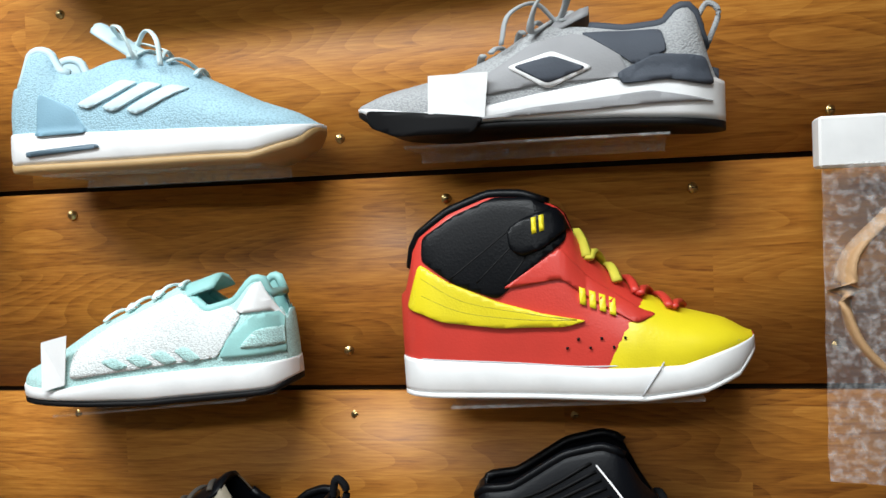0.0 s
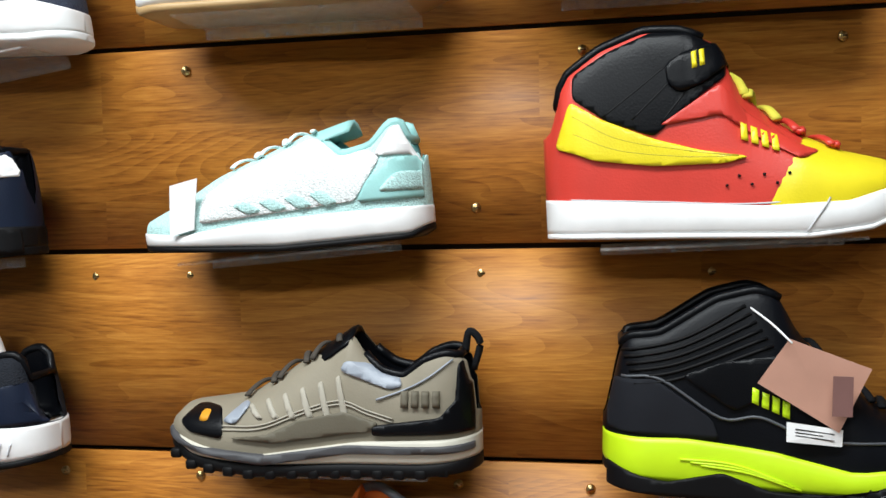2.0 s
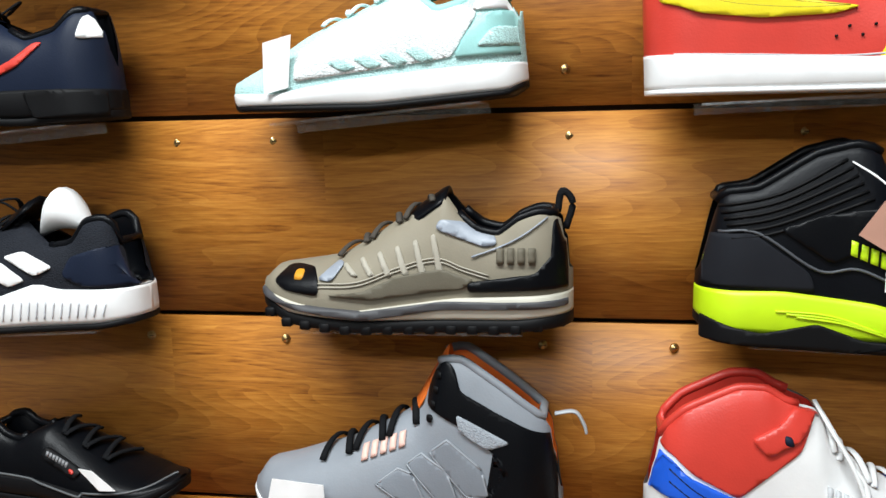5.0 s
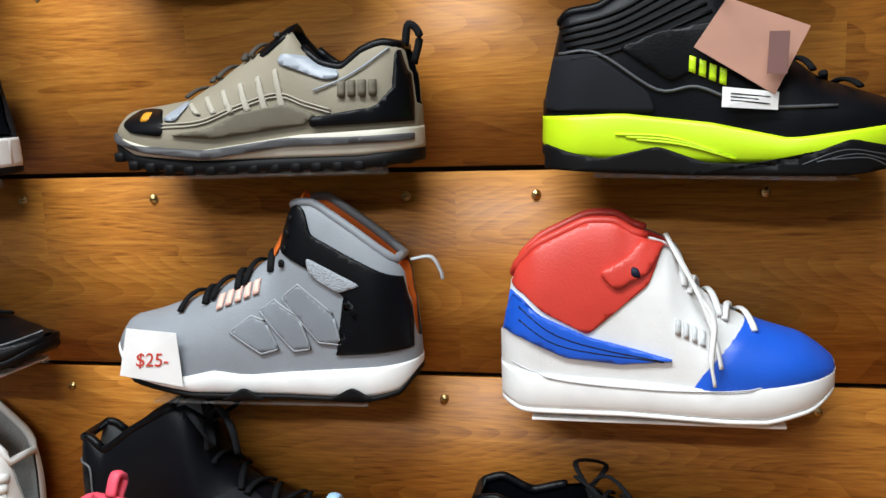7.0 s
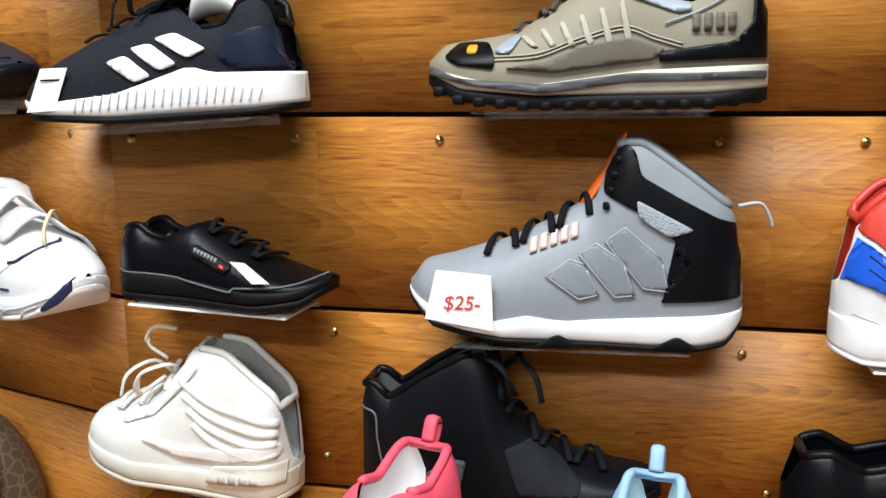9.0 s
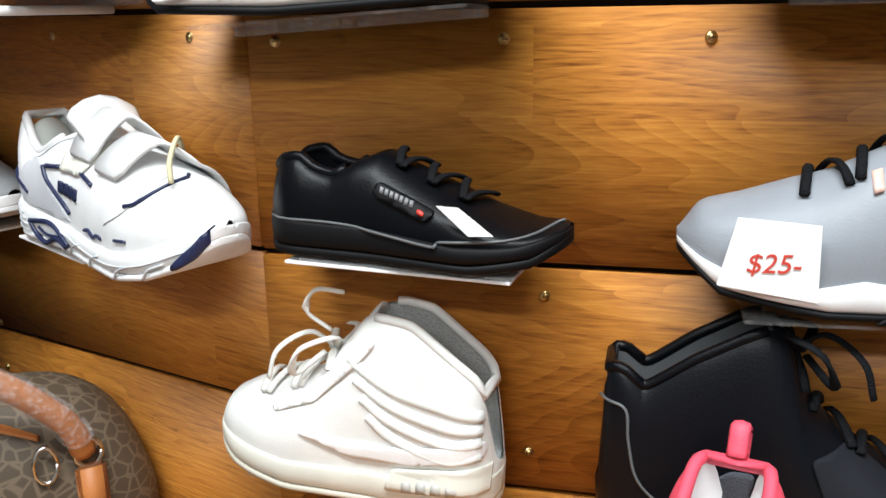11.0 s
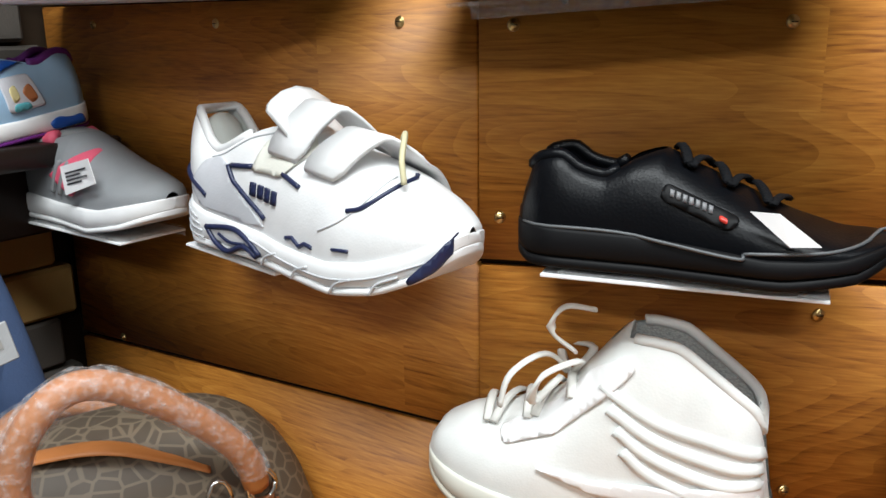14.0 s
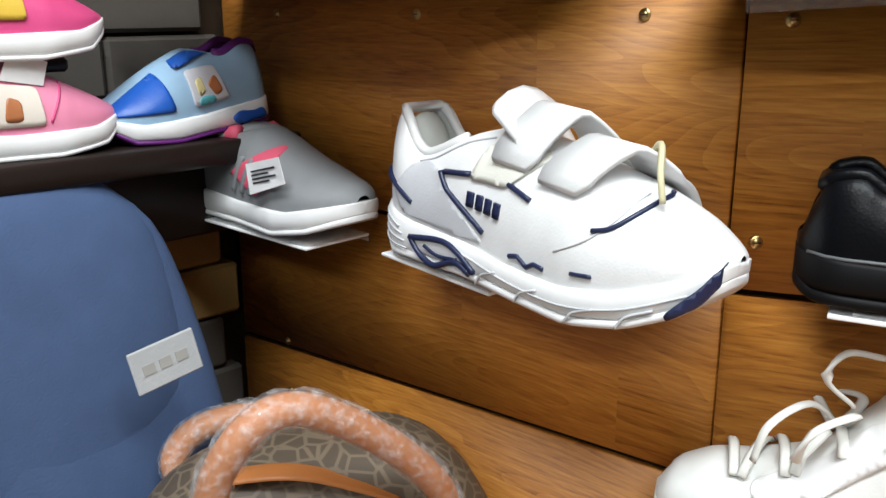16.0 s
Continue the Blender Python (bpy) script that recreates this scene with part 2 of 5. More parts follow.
# ---- shoes ----
class Shape:
    """A shoe's side outline in millimetres, heel at 0, toe at its length: under side, top of the sole and top of the upper; its heel's place, heading and tilt."""

    def __init__(self, at, heading, tilt, bottom, sole, top, width=0.047):
        self.at, self.heading, self.tilt = at, heading, tilt
        self.bottom, self.sole, self.top = bottom, sole, top
        self.length = max(p[0] for p in bottom + sole + top) / 1000
        self.width = width
        self.collar = (0.0, 0.3, 0.45)
        self.side = -1 if abs(heading) < 90 else 1

    def curve(self, pts, x):
        return float(np.interp(x * 1000, [p[0] for p in pts], [p[1] for p in pts])) / 1000

    def smooth(self, pts, x):
        return sum(self.curve(pts, x + d) * w for d, w in ((-0.005, 0.25), (0, 0.5), (0.005, 0.25)))

    def half(self, x):
        u = min(max(x / self.length, 0.0), 1.0)
        base = float(np.interp(u, (0, 0.15, 0.4, 0.68, 1), (0.74, 0.78, 0.8, 1.0, 0.92)))
        heel = math.sqrt(max(0.0, 1 - (max(0, 0.13 - u) / 0.13) ** 2))
        toe = math.sqrt(max(0.0, 1 - (max(0, u - 0.72) / 0.28) ** 2.4))
        return self.width * base * heel * toe

    def z0(self, x):
        return self.curve(self.sole, x) - 0.004

    def zt(self, x):
        return max(self.smooth(self.top, x), self.z0(x) + 0.003)

    def gape(self, x):
        """How wide the upper stays at its top."""
        a, b, c = [v * self.length for v in self.collar]
        if x <= b:
            return 0.62
        return 0.62 * max(0.0, 1 - (x - b) / (c - b)) ** 0.6 if x < c else 0.0

    def out(self, x, s):
        k = self.gape(x)
        bulge = 1 + 0.05 * math.sin(min(s, 1) * math.pi)
        return self.half(x) * bulge * (k + (1 - k) * math.sqrt(max(0.0, 1 - min(max(s, 0), 1) ** 2.6)))

    def skin(self, x, z):
        """The outer half width at a length and height."""
        x = min(max(x, 0.002), self.length - 0.002)
        if z < self.z0(x) + 0.004:
            return self.rim(x)
        s = (z - self.z0(x)) / max(self.zt(x) - self.z0(x), 0.004)
        return self.out(x, s)

    def rim(self, x):
        return self.half(x) * 1.04 + 0.0025

    def over(self, x, y):
        """The height of the upper's top side at a length and a half width."""
        h, k = max(self.half(x), 0.001), self.gape(x)
        v = min(max((abs(y) / h - k) / max(1 - k, 0.05), 0.0), 1.0)
        return self.z0(x) + (self.zt(x) - self.z0(x)) * max(0.0, 1 - v * v) ** (1 / 2.6)

    def stations(self, count=60):
        xs = {self.length * (0.5 - 0.5 * math.cos(math.pi * i / count)) for i in range(count + 1)}
        xs |= {min(max(p[0] / 1000, 0.0), self.length) for p in self.top}
        xs = sorted(xs)
        keep = [xs[0]]
        for x in xs[1:]:
            if x - keep[-1] > 0.0012:
                keep.append(x)
        return keep

    def stand(self):
        return pose(*self.at, 0, 0, self.heading) @ pose(0, 0, 0, 0, -self.tilt, 0)


def upper(shape, material, root):
    levels = [0, 0.06, 0.12, 0.2, 0.28, 0.36, 0.44, 0.52, 0.6, 0.67, 0.74, 0.8, 0.86, 0.91, 0.95, 0.98, 1.0]
    rings = []
    for x in shape.stations():
        z0, zt = shape.z0(x), shape.zt(x)
        side = [(shape.out(x, s), z0 + (zt - z0) * s) for s in levels]
        rings.append([(x, -y, z) for y, z in side] + [(x, y, z) for y, z in reversed(side)])
    bm = bmesh.new()
    grid = [[bm.verts.new(p) for p in ring] for ring in rings]
    half = len(levels)
    end = shape.collar[2] * shape.length
    for a, b in zip(grid, grid[1:]):
        for i in range(2 * half - 1):
            if i == half - 1 and b[0].co.x < end:
                continue
            bm.faces.new((a[i], a[i + 1], b[i + 1], b[i]))
    bmesh.ops.remove_doubles(bm, verts=bm.verts, dist=0.0003)
    return part("upper", bm, material, root)


def lining(shape, material, root):
    end = shape.collar[2] * shape.length
    rings = []
    for x in [x for x in shape.stations() if 0.004 < x < end]:
        z0, zt = shape.z0(x) + 0.008, shape.zt(x) - 0.001
        y = max(shape.out(x, 1) - 0.0025, 0.0012)
        low = max(shape.half(x) * 0.8 - 0.004, 0.001)
        rings.append([(x, -y, zt), (x, -(y + low) / 2, (z0 + zt) / 2), (x, -low, z0 + 0.006), (x, -low * 0.6, z0), (x, low * 0.6, z0), (x, low, z0 + 0.006), (x, (y + low) / 2, (z0 + zt) / 2), (x, y, zt)])
    return part("lining", loft(rings, closed=False), material, root)


def toe_wrap(name, shape, low, high, material, root, lift=0.0012):
    """Leather drawn round the whole toe, from a slanted line across the shoe (millimetres at its foot and top) to the tip."""
    levels = [0.02, 0.1, 0.2, 0.32, 0.45, 0.58, 0.7, 0.8, 0.88, 0.94, 0.98, 1.0]
    bm = bmesh.new()
    grid = []
    for i in range(25):
        row = []
        for sign, order in ((-1, levels), (1, levels[::-1])):
            for s in order:
                a = (low + (high - low) * s) / 1000
                x = a + (shape.length - 0.002 - a) * (1 - (1 - i / 24) ** 1.6)
                z0, zt = shape.z0(x), shape.zt(x)
                up = lift if i else 0.0
                row.append(bm.verts.new((x, sign * (shape.out(x, s) + up * (1 - s ** 6)), z0 + (zt - z0) * s + up * s ** 3)))
        grid.append(row)
    for a, b in zip(grid, grid[1:]):
        for k in range(len(a) - 1):
            bm.faces.new((a[k], a[k + 1], b[k + 1], b[k]))
    bmesh.ops.remove_doubles(bm, verts=bm.verts, dist=0.0001)
    return part(name, bm, material, root)


def strap_over(shape, x, material, root, wide=0.0165, lift=0.004, slant=0.016, reach=0.75, label="", hump=0.004):
    """A flat strap that runs over the throat from the far side and ends on the visible side."""
    rings = []
    for k in range(21):
        f = -0.9 + k / 20 * (0.9 + reach)
        xx = x - slant * max(f, -0.15)
        y = shape.side * f * shape.half(xx) * 1.0
        z = shape.over(xx, y) + lift + hump * max(0.0, 0.5 - abs(f - 0.2))
        y += shape.side * lift * max(0.0, f)
        e = 1.0 if k < 20 else 0.8
        a, b = xx - wide * e, xx + wide * e
        rings.append([(a, y, z - 0.001), (b, y, z - 0.004), (b, y + shape.side * 0.001, z), (a, y + shape.side * 0.001, z + 0.0025)])
    return part("strap", loft(rings), material, root, label)


def collar(shape, material, root, radius=0.0042):
    end = (shape.collar[1] * 0.7 + shape.collar[2] * 0.3) * shape.length
    xs = [x for x in shape.stations() if 0.045 * shape.length < x < end]
    pts = [(x, -shape.out(x, 1), shape.zt(x)) for x in reversed(xs)] + [(x, shape.out(x, 1), shape.zt(x)) for x in xs]
    return part("collar", tube(pts, radius, 7), material, root)


def sole_band(name, shape, material, root, low, high, wide=1.0, label=""):
    """A layer of the sole between two heights, given by functions of the length."""
    rings = []
    for x in shape.stations(40):
        w = (shape.rim(x) * wide)
        a, b = low(x), high(x)
        b = max(b, a + 0.0015)
        m = (a + b) / 2
        rings.append([(x, -w * 0.93, a), (x, -w * 0.985, a + (b - a) * 0.15), (x, -w * 1.0, m), (x, -w * 0.99, b - (b - a) * 0.12), (x, -w * 0.95, b),
                      (x, w * 0.95, b), (x, w * 0.99, b - (b - a) * 0.12), (x, w, m), (x, w * 0.985, a + (b - a) * 0.15), (x, w * 0.93, a)])
    return part(name, loft(rings), material, root, label)


def soles(shape, mid, under, root, thick=0.007):
    top = lambda x: shape.curve(shape.sole, x)
    low = lambda x: shape.curve(shape.bottom, x)
    sole_band("midsole", shape, mid, root, lambda x: min(low(x) + thick, top(x) - 0.003), top)
    sole_band("outsole", shape, under, root, low, lambda x: min(low(x) + thick, top(x) - 0.003), 0.985)


def rounded(pts, rounds=2):
    """Corners of an outline cut off, little by little."""
    for _ in range(rounds):
        out = []
        for p, q in zip(pts, pts[1:] + pts[:1]):
            k = min(0.2, 0.0025 / max((q - p).length, 0.001))
            out += [p.lerp(q, k), q.lerp(p, k)]
        pts = out
    return pts


def overlay(name, shape, outline, material, root, lift=0.0012, label="", depth=0.002, soft=True):
    """A stitched-on piece with the given side outline in millimetres, lying on the visible side of the shoe."""
    pts = [Vector((x / 1000, 0, z / 1000)) for x, z in outline]
    if soft:
        pts = rounded(pts)
    bm = bmesh.new()
    bm.faces.new([bm.verts.new(p) for p in pts])
    bmesh.ops.triangulate(bm, faces=bm.faces[:])
    xs, zs = [p.x for p in pts], [p.z for p in pts]
    step = 0.0045
    for axis, lo, hi in (((1, 0, 0), min(xs), max(xs)), ((0, 0, 1), min(zs), max(zs))):
        v = lo + step
        while v < hi:
            bmesh.ops.bisect_plane(bm, geom=bm.verts[:] + bm.edges[:] + bm.faces[:], plane_co=Vector(axis) * v, plane_no=axis)
            v += step
    bmesh.ops.remove_doubles(bm, verts=bm.verts, dist=0.0002)
    rim = {v for e in bm.edges if e.is_boundary for v in e.verts}
    for v in bm.verts:
        if name.startswith(("heel", "ankle_panel", "side_wing")) and v.co.x < 0.024:
            v.co.x = 0.024 - (0.024 - v.co.x) * 1.7
        v.co.x = min(max(v.co.x, 0.0035), shape.length - 0.003)
        v.co.z = min(v.co.z, max(shape.zt(v.co.x) - 0.0015, shape.z0(v.co.x) + 0.006))
        v.co.y = shape.side * (shape.skin(v.co.x, v.co.z) + 0.0009 + lift * (0.85 if v in rim else 1.0))
    edge = [e for e in bm.edges if e.is_boundary]
    grown = bmesh.ops.extrude_edge_only(bm, edges=edge)
    for v in [g for g in grown["geom"] if isinstance(g, bmesh.types.BMVert)]:
        v.co.y -= shape.side * (lift * 0.75 + depth * 0.5)
    return part(name, bm, material, root, label, smooth=True)


def bars(name, shape, a, b, height, count, material, root, lift=0.002, label=""):
    """A word as plain slanted bars between two places of the side."""
    (x0, z0), (x1, z1) = a, b
    made = []
    for i in range(count):
        f, g = (i + 0.12) / count, (i + 0.78) / count
        xa, za, xb, zb = x0 + (x1 - x0) * f, z0 + (z1 - z0) * f, x0 + (x1 - x0) * g, z0 + (z1 - z0) * g
        made.append(overlay(name, shape, [(xa, za), (xb, zb), (xb, zb + height), (xa, za + height)], material, root, lift, label, 0.002, False))
    return made


def seam(shape, outline, material, root, radius=0.0007, lift=0.0006, straight=False):
    """A line of stitching along the visible side."""
    pts = [Vector((x / 1000, 0, z / 1000)) for x, z in outline]
    line = [a.lerp(b, k / 6) for a, b in zip(pts, pts[1:]) for k in range(6)] if straight else spline(pts, 6)
    for p in line:
        p.y = shape.side * (shape.skin(p.x, p.z) + lift)
    return part("stitching", tube(line, radius, 5), material, root)


def laces(shape, x0, x1, count, material, root, radius=0.0026, bow=True, spread=0.5):
    for i in range(count):
        x = x0 + (x1 - x0) * i / max(count - 1, 1)
        a = max(shape.half(x) * spread, 0.008)
        slant = 0.010 if i % 2 else -0.010
        pts = []
        for k in range(11):
            f = k / 5 - 1
            xx = x + slant * f * 0.5
            pts.append((xx, a * f, shape.over(xx, a * f) + radius * 0.9 + 0.002))
        part("lace", tube(pts, radius, 6, 0.55), material, root)
    if bow:
        z = shape.over(x0, 0) + 0.004
        s = shape.side
        for q in ([(x0, 0, z), (x0 - 0.008, s * 0.02, z + 0.018), (x0 + 0.012, s * 0.042, z + 0.012), (x0 + 0.02, s * 0.036, z - 0.012), (x0 + 0.006, s * 0.01, z)],
                  [(x0, 0, z), (x0 + 0.018, s * 0.012, z + 0.016), (x0 + 0.038, s * 0.03, z + 0.004), (x0 + 0.044, s * 0.035, z - 0.02)],
                  [(x0, 0, z), (x0 - 0.01, -s * 0.02, z + 0.014), (x0 + 0.016, -s * 0.034, z + 0.006), (x0 + 0.004, 0, z)]):
            part("lace_loop", tube(spline(q, 6), radius, 6, 0.5), material, root)


def tongue(shape, x0, x1, rise, material, root, wide=0.6):
    """The tongue from under the laces at x1 up and back to x0, rising over the collar."""
    rings = []
    for i in range(9):
        f = i / 8
        x = x1 + (x0 - x1) * f
        z = shape.zt(x1) * (1 - f) + rise * f - 0.004 * (1 - f)
        w = shape.half(shape.length * 0.45) * wide * (0.85 + 0.25 * f) * (1 if i < 8 else 0.85)
        t = 0.004 if i < 8 else 0.0025
        ring = [(x, w * math.cos(k * math.tau / 12), z + t * math.sin(k * math.tau / 12) - 0.010 * math.cos(k * math.tau / 12) ** 2) for k in range(12)]
        rings.append(ring)
    return part("tongue", loft(rings), material, root)


def shoe_thing(shape, label, name="sneaker", group="shoes on the display wall"):
    return thing(name, label, "shoe", shape.stand(), group)


def tag_card(name, shape, outline, root_label, material, lift=0.004, lines=3, text=None):
    """A card that hangs on or is stuck to the visible side: a thing of its own."""
    root = thing(name, root_label, "tag", shape.stand(), "tags on the shoes")
    pts = [Vector((x / 1000, 0, z / 1000)) for x, z in outline]
    c = sum(pts, Vector()) / len(pts)
    y = shape.side * (max(shape.skin(p.x * 0.6 + c.x * 0.4, max(p.z * 0.6 + c.z * 0.4, shape.z0(p.x) + 0.006)) for p in pts) + lift)
    bm = bmesh.new()
    face = bm.faces.new([bm.verts.new((p.x, y + shape.side * 0.0012 * ((i % 2) - 0.5), p.z)) for i, p in enumerate(pts)])
    bmesh.ops.triangulate(bm, faces=[face])
    bmesh.ops.solidify(bm, geom=bm.faces[:], thickness=0.0008)
    part("card", bm, material, root, smooth=False)
    u, v = pts[1] - pts[0], pts[-1] - pts[0]
    for i in range(lines):
        a = pts[0] + u * 0.15 + v * (0.25 + 0.5 * i / max(lines, 1))
        b = a + u * (0.7 - 0.2 * (i % 2))
        d = v.normalized() * min(0.0018, v.length * 0.06)
        bm = bmesh.new()
        bm.faces.new([bm.verts.new((p.x, y + shape.side * 0.0014, p.z)) for p in (a, b, b + d, a + d)])
        bmesh.ops.solidify(bm, geom=bm.faces[:], thickness=0.0004)
        part("printed_line", bm, BAR, root, smooth=False)
    if text:
        data = bpy.data.curves.new("lettering", "FONT")
        data.body, data.size, data.extrude, data.align_x, data.align_y = text, u.length * 0.36, 0.0003, "CENTER", "CENTER"
        data.shear = 0.2
        tmp = bpy.data.objects.new("lettering", data)
        scene.collection.objects.link(tmp)
        mesh = bpy.data.meshes.new_from_object(tmp)
        bpy.data.objects.remove(tmp)
        mesh.materials.append(INK)
        ob = new("lettering", mesh)
        ob.parent = root
        ob.matrix_basis = pose(c.x, y + shape.side * 0.0016, c.z - 0.004, 90, 0, 180 if shape.side > 0 else 0)
    return root


# ---- setting ----
WALL_Y, PITCH, SEAM = 1.003, 0.198, 1.402
FOLD = Vector((-0.735, 1.005, 0))
ALONG = Vector((-math.cos(radians(23)), math.sin(radians(23)), 0))
FRONT = Vector((-math.sin(radians(23)), -math.cos(radians(23)), 0))
CORNER = FOLD + ALONG * 0.546
END = FOLD + ALONG * 0.578


def structure(name, bm, material, label="", smooth=False):
    return tagged(part(name, bm, material, None, label, smooth), kind="structure")


PLASTER = surface("plaster", (0.34, 0.33, 0.31), 0.85, "paper")
FLOOR_TILE = surface("floor_tile", (0.16, 0.14, 0.12), 0.4, "rubber")
GROOVE = surface("dark_backing", (0.03, 0.018, 0.01), 0.8, "paper")
structure("floor", box(-2.6, 2.6, -2.8, 1.9, -0.1, 0.0), FLOOR_TILE)
structure("ceiling", box(-2.6, 2.6, -2.8, 1.9, 2.6, 2.7), PLASTER)
structure("wall_south", box(-2.6, 2.6, -2.9, -2.8, 0, 2.6), PLASTER)
structure("wall_east", box(2.5, 2.6, -2.8, 1.9, 0, 2.6), PLASTER)
structure("wall_west", box(-2.6, -2.5, -2.8, 1.9, 0, 2.6), PLASTER)
wall_n = structure("wall_north", box(-0.735, 2.5, WALL_Y + 0.012, WALL_Y + 0.12, 0, 2.6), GROOVE)
wall_f = structure("wall_northwest", box(-0.70, 0, 0.012, 0.12, 0, 2.6), GROOVE)
wall_f.matrix_world = Matrix.Translation(FOLD) @ pose(0, 0, 0, 0, 0, -23)


def panels(parent, x0, x1, at=None):
    """Laminate panels, one above the other, with open joints; on the folded wall the low joint climbs towards the fold."""
    joints = [SEAM + k * PITCH for k in range(-7, 7)]
    for low, high in zip(joints, joints[1:]):
        bm = box(x0 + 0.0016, x1 - 0.0016, 0, 0.0105, low + 0.0030, high - 0.0022, 0.0016, 2)
        if at is not None:
            for v in bm.verts:
                if abs(v.co.z - (SEAM - 3 * PITCH)) < 0.02:
                    v.co.z += 0.054 + v.co.x * 0.063
        ob = part("panel", bm, WOOD, parent)
        ob.matrix_basis = pose(0, WALL_Y if at is None else 0.0012, 0, random.uniform(-0.12, 0.12), 0, 0)


panels(wall_n, -0.735, 0.62)
panels(wall_n, 0.62, 2.0)
panels(wall_f, -0.578, 0.0, 1)


def screw(m):
    ob = thing("screw", "small brass screw with washer in the wood panel", "screw", m, "screws in the wall")
    bm = bmesh.new()
    bmesh.ops.create_cone(bm, cap_ends=True, segments=14, radius1=0.0048, radius2=0.0042, depth=0.0016)
    part("washer", bm, BRASS, ob)
    bm = bmesh.new()
    bmesh.ops.create_uvsphere(bm, u_segments=10, v_segments=6, radius=0.0028)
    for v in bm.verts:
        v.co.z = max(v.co.z, -0.0002) * 0.5 + 0.0008
    part("screw_head", bm, BRASS, ob)
    bm = box(-0.0022, 0.0022, -0.0004, 0.0004, 0.0016, 0.00235)
    part("slot", bm, GROOVE, ob)
    return ob


FIRST = None
for row, below, xs in ((1, True, (0.0, -0.378, 0.217, 0.45)), (1, False, (-0.098, -0.3, 0.33)), (0, True, (-0.094, -0.38, -0.481, 0.11, 0.4)), (0, False, (-0.098, 0.33)),
                       (-1, True, (-0.378, 0.002, -0.12, -0.708, -0.525, 0.2)), (-1, False, (-0.37,)), (-2, True, (-0.492, -0.09, 0.25)), (-2, False, (-0.717,)), (-3, False, (-0.504, -0.06, 0.2)), (2, True, (-0.38, 0.0, 0.2)), (2, False, (-0.15,))):
    for x in xs:
        m = pose(x, WALL_Y - 0.0006, SEAM + PITCH * row + (-0.024 if below else 0.036), 90, 0, 20)
        FIRST = copy_thing(FIRST, m) if FIRST else screw(m)
for along, z in ((0.07, 1.183), (0.285, 1.183), (0.48, 1.183), (0.245, 0.79), (0.49, 0.84), (0.49, 0.782), (0.31, 0.98)):
    p = FOLD + ALONG * along + FRONT * 0.0006
    copy_thing(FIRST, pose(p.x, p.y, z, 90, 0, -23))

A = Shape((-0.393, 0.951, 1.612), 0, -0.0,
    [(-0, 7), (13, 0), (150, -0), (247, 0), (284, 12), (296, 25)],
    [(6, 36), (84, 33), (179, 30), (248, 28), (288, 30), (297, 31)],
    [(21, 80), (30, 110), (52, 109), (59, 87), (81, 89), (108, 102), (149, 103), (197, 76), (239, 56), (275, 43), (295, 31)])
A_heel = [(48, 69), (79, 55), (94, 32), (44, 31)]
A_s1 = [(126, 77), (84, 57), (95, 52), (144, 73)]
A_navy = [(35, 18), (104, 22), (107, 18), (35, 13)]
B = Shape((0.239, 0.951, 1.619), -180, -0.0,
    [(1, 0), (81, 5), (174, 7), (232, 5), (271, 9), (302, 28)],
    [(-0, 37), (36, 43), (85, 42), (145, 33), (193, 24), (241, 23), (302, 34)],
    [(9, 37), (17, 67), (24, 96), (38, 96), (46, 83), (79, 81), (120, 89), (148, 93), (172, 77), (206, 61), (240, 53), (275, 46), (300, 37)])
B_navy = [(16, 32), (20, 55), (55, 58), (85, 45), (81, 36), (47, 38)]
B_toe = [(289, 29), (187, 16), (197, 4), (261, 5), (285, 15)]
B_tag = [(231, 51), (183, 51), (187, 16), (232, 21)]
C = Shape((-0.126, 0.951, 1.415), -180, -4.6,
    [(0, 7), (16, -0), (128, -0), (257, 11), (265, 18)],
    [(-1, 27), (80, 28), (153, 27), (211, 22), (264, 28)],
    [(7, 70), (7, 37), (13, 97), (25, 100), (43, 81), (71, 76), (88, 93), (104, 100), (133, 90), (187, 72), (225, 52), (263, 38)])
C_heel = [(-7, 33), (-9, 70), (24, 69), (47, 52), (57, 35)]
C_white = [(59, 36), (34, 70), (77, 98), (110, 89), (161, 72), (191, 53), (194, 30)]
C_tag = [(216, 65), (190, 69), (198, 26), (220, 22)]
D = Shape((-0.03, 0.951, 1.404), 0, 1.8,
    [(-0, 7), (87, 4), (199, 0), (244, 4), (271, 14), (287, 32)],
    [(2, 39), (169, 26), (228, 27), (287, 43)],
    [(7, 90), (14, 114), (17, 135), (49, 157), (84, 169), (112, 167), (144, 153), (151, 127), (178, 97), (204, 79), (230, 66), (265, 56), (284, 44)])
D_ankle = [(27, 137), (56, 154), (89, 166), (116, 164), (146, 150), (145, 128), (117, 108), (88, 84), (53, 98), (26, 118)]
D_swoosh = [(24, 116), (48, 100), (88, 82), (123, 71), (158, 64), (140, 60), (87, 61), (41, 68), (16, 79)]
D_strap = [(99, 140), (113, 148), (142, 156), (150, 139), (127, 123), (109, 117), (100, 124)]
E = Shape((-0.089, 0.951, 1.214), -180, -0.5,
    [(-0, 4), (49, 0), (185, 0), (250, 6), (285, 22)],
    [(1, 33), (99, 30), (184, 20), (238, 25), (284, 36)],
    [(4, 39), (4, 84), (10, 99), (27, 103), (45, 97), (62, 83), (82, 88), (97, 101), (109, 120), (128, 109), (149, 99), (181, 79), (208, 64), (236, 60), (269, 56), (284, 41)])
E_toe = [(266, 44), (253, 58), (227, 56), (220, 44), (220, 33), (254, 37)]
E_wave = [(212, 34), (182, 36), (151, 49), (111, 56), (82, 46), (92, 39), (172, 30)]
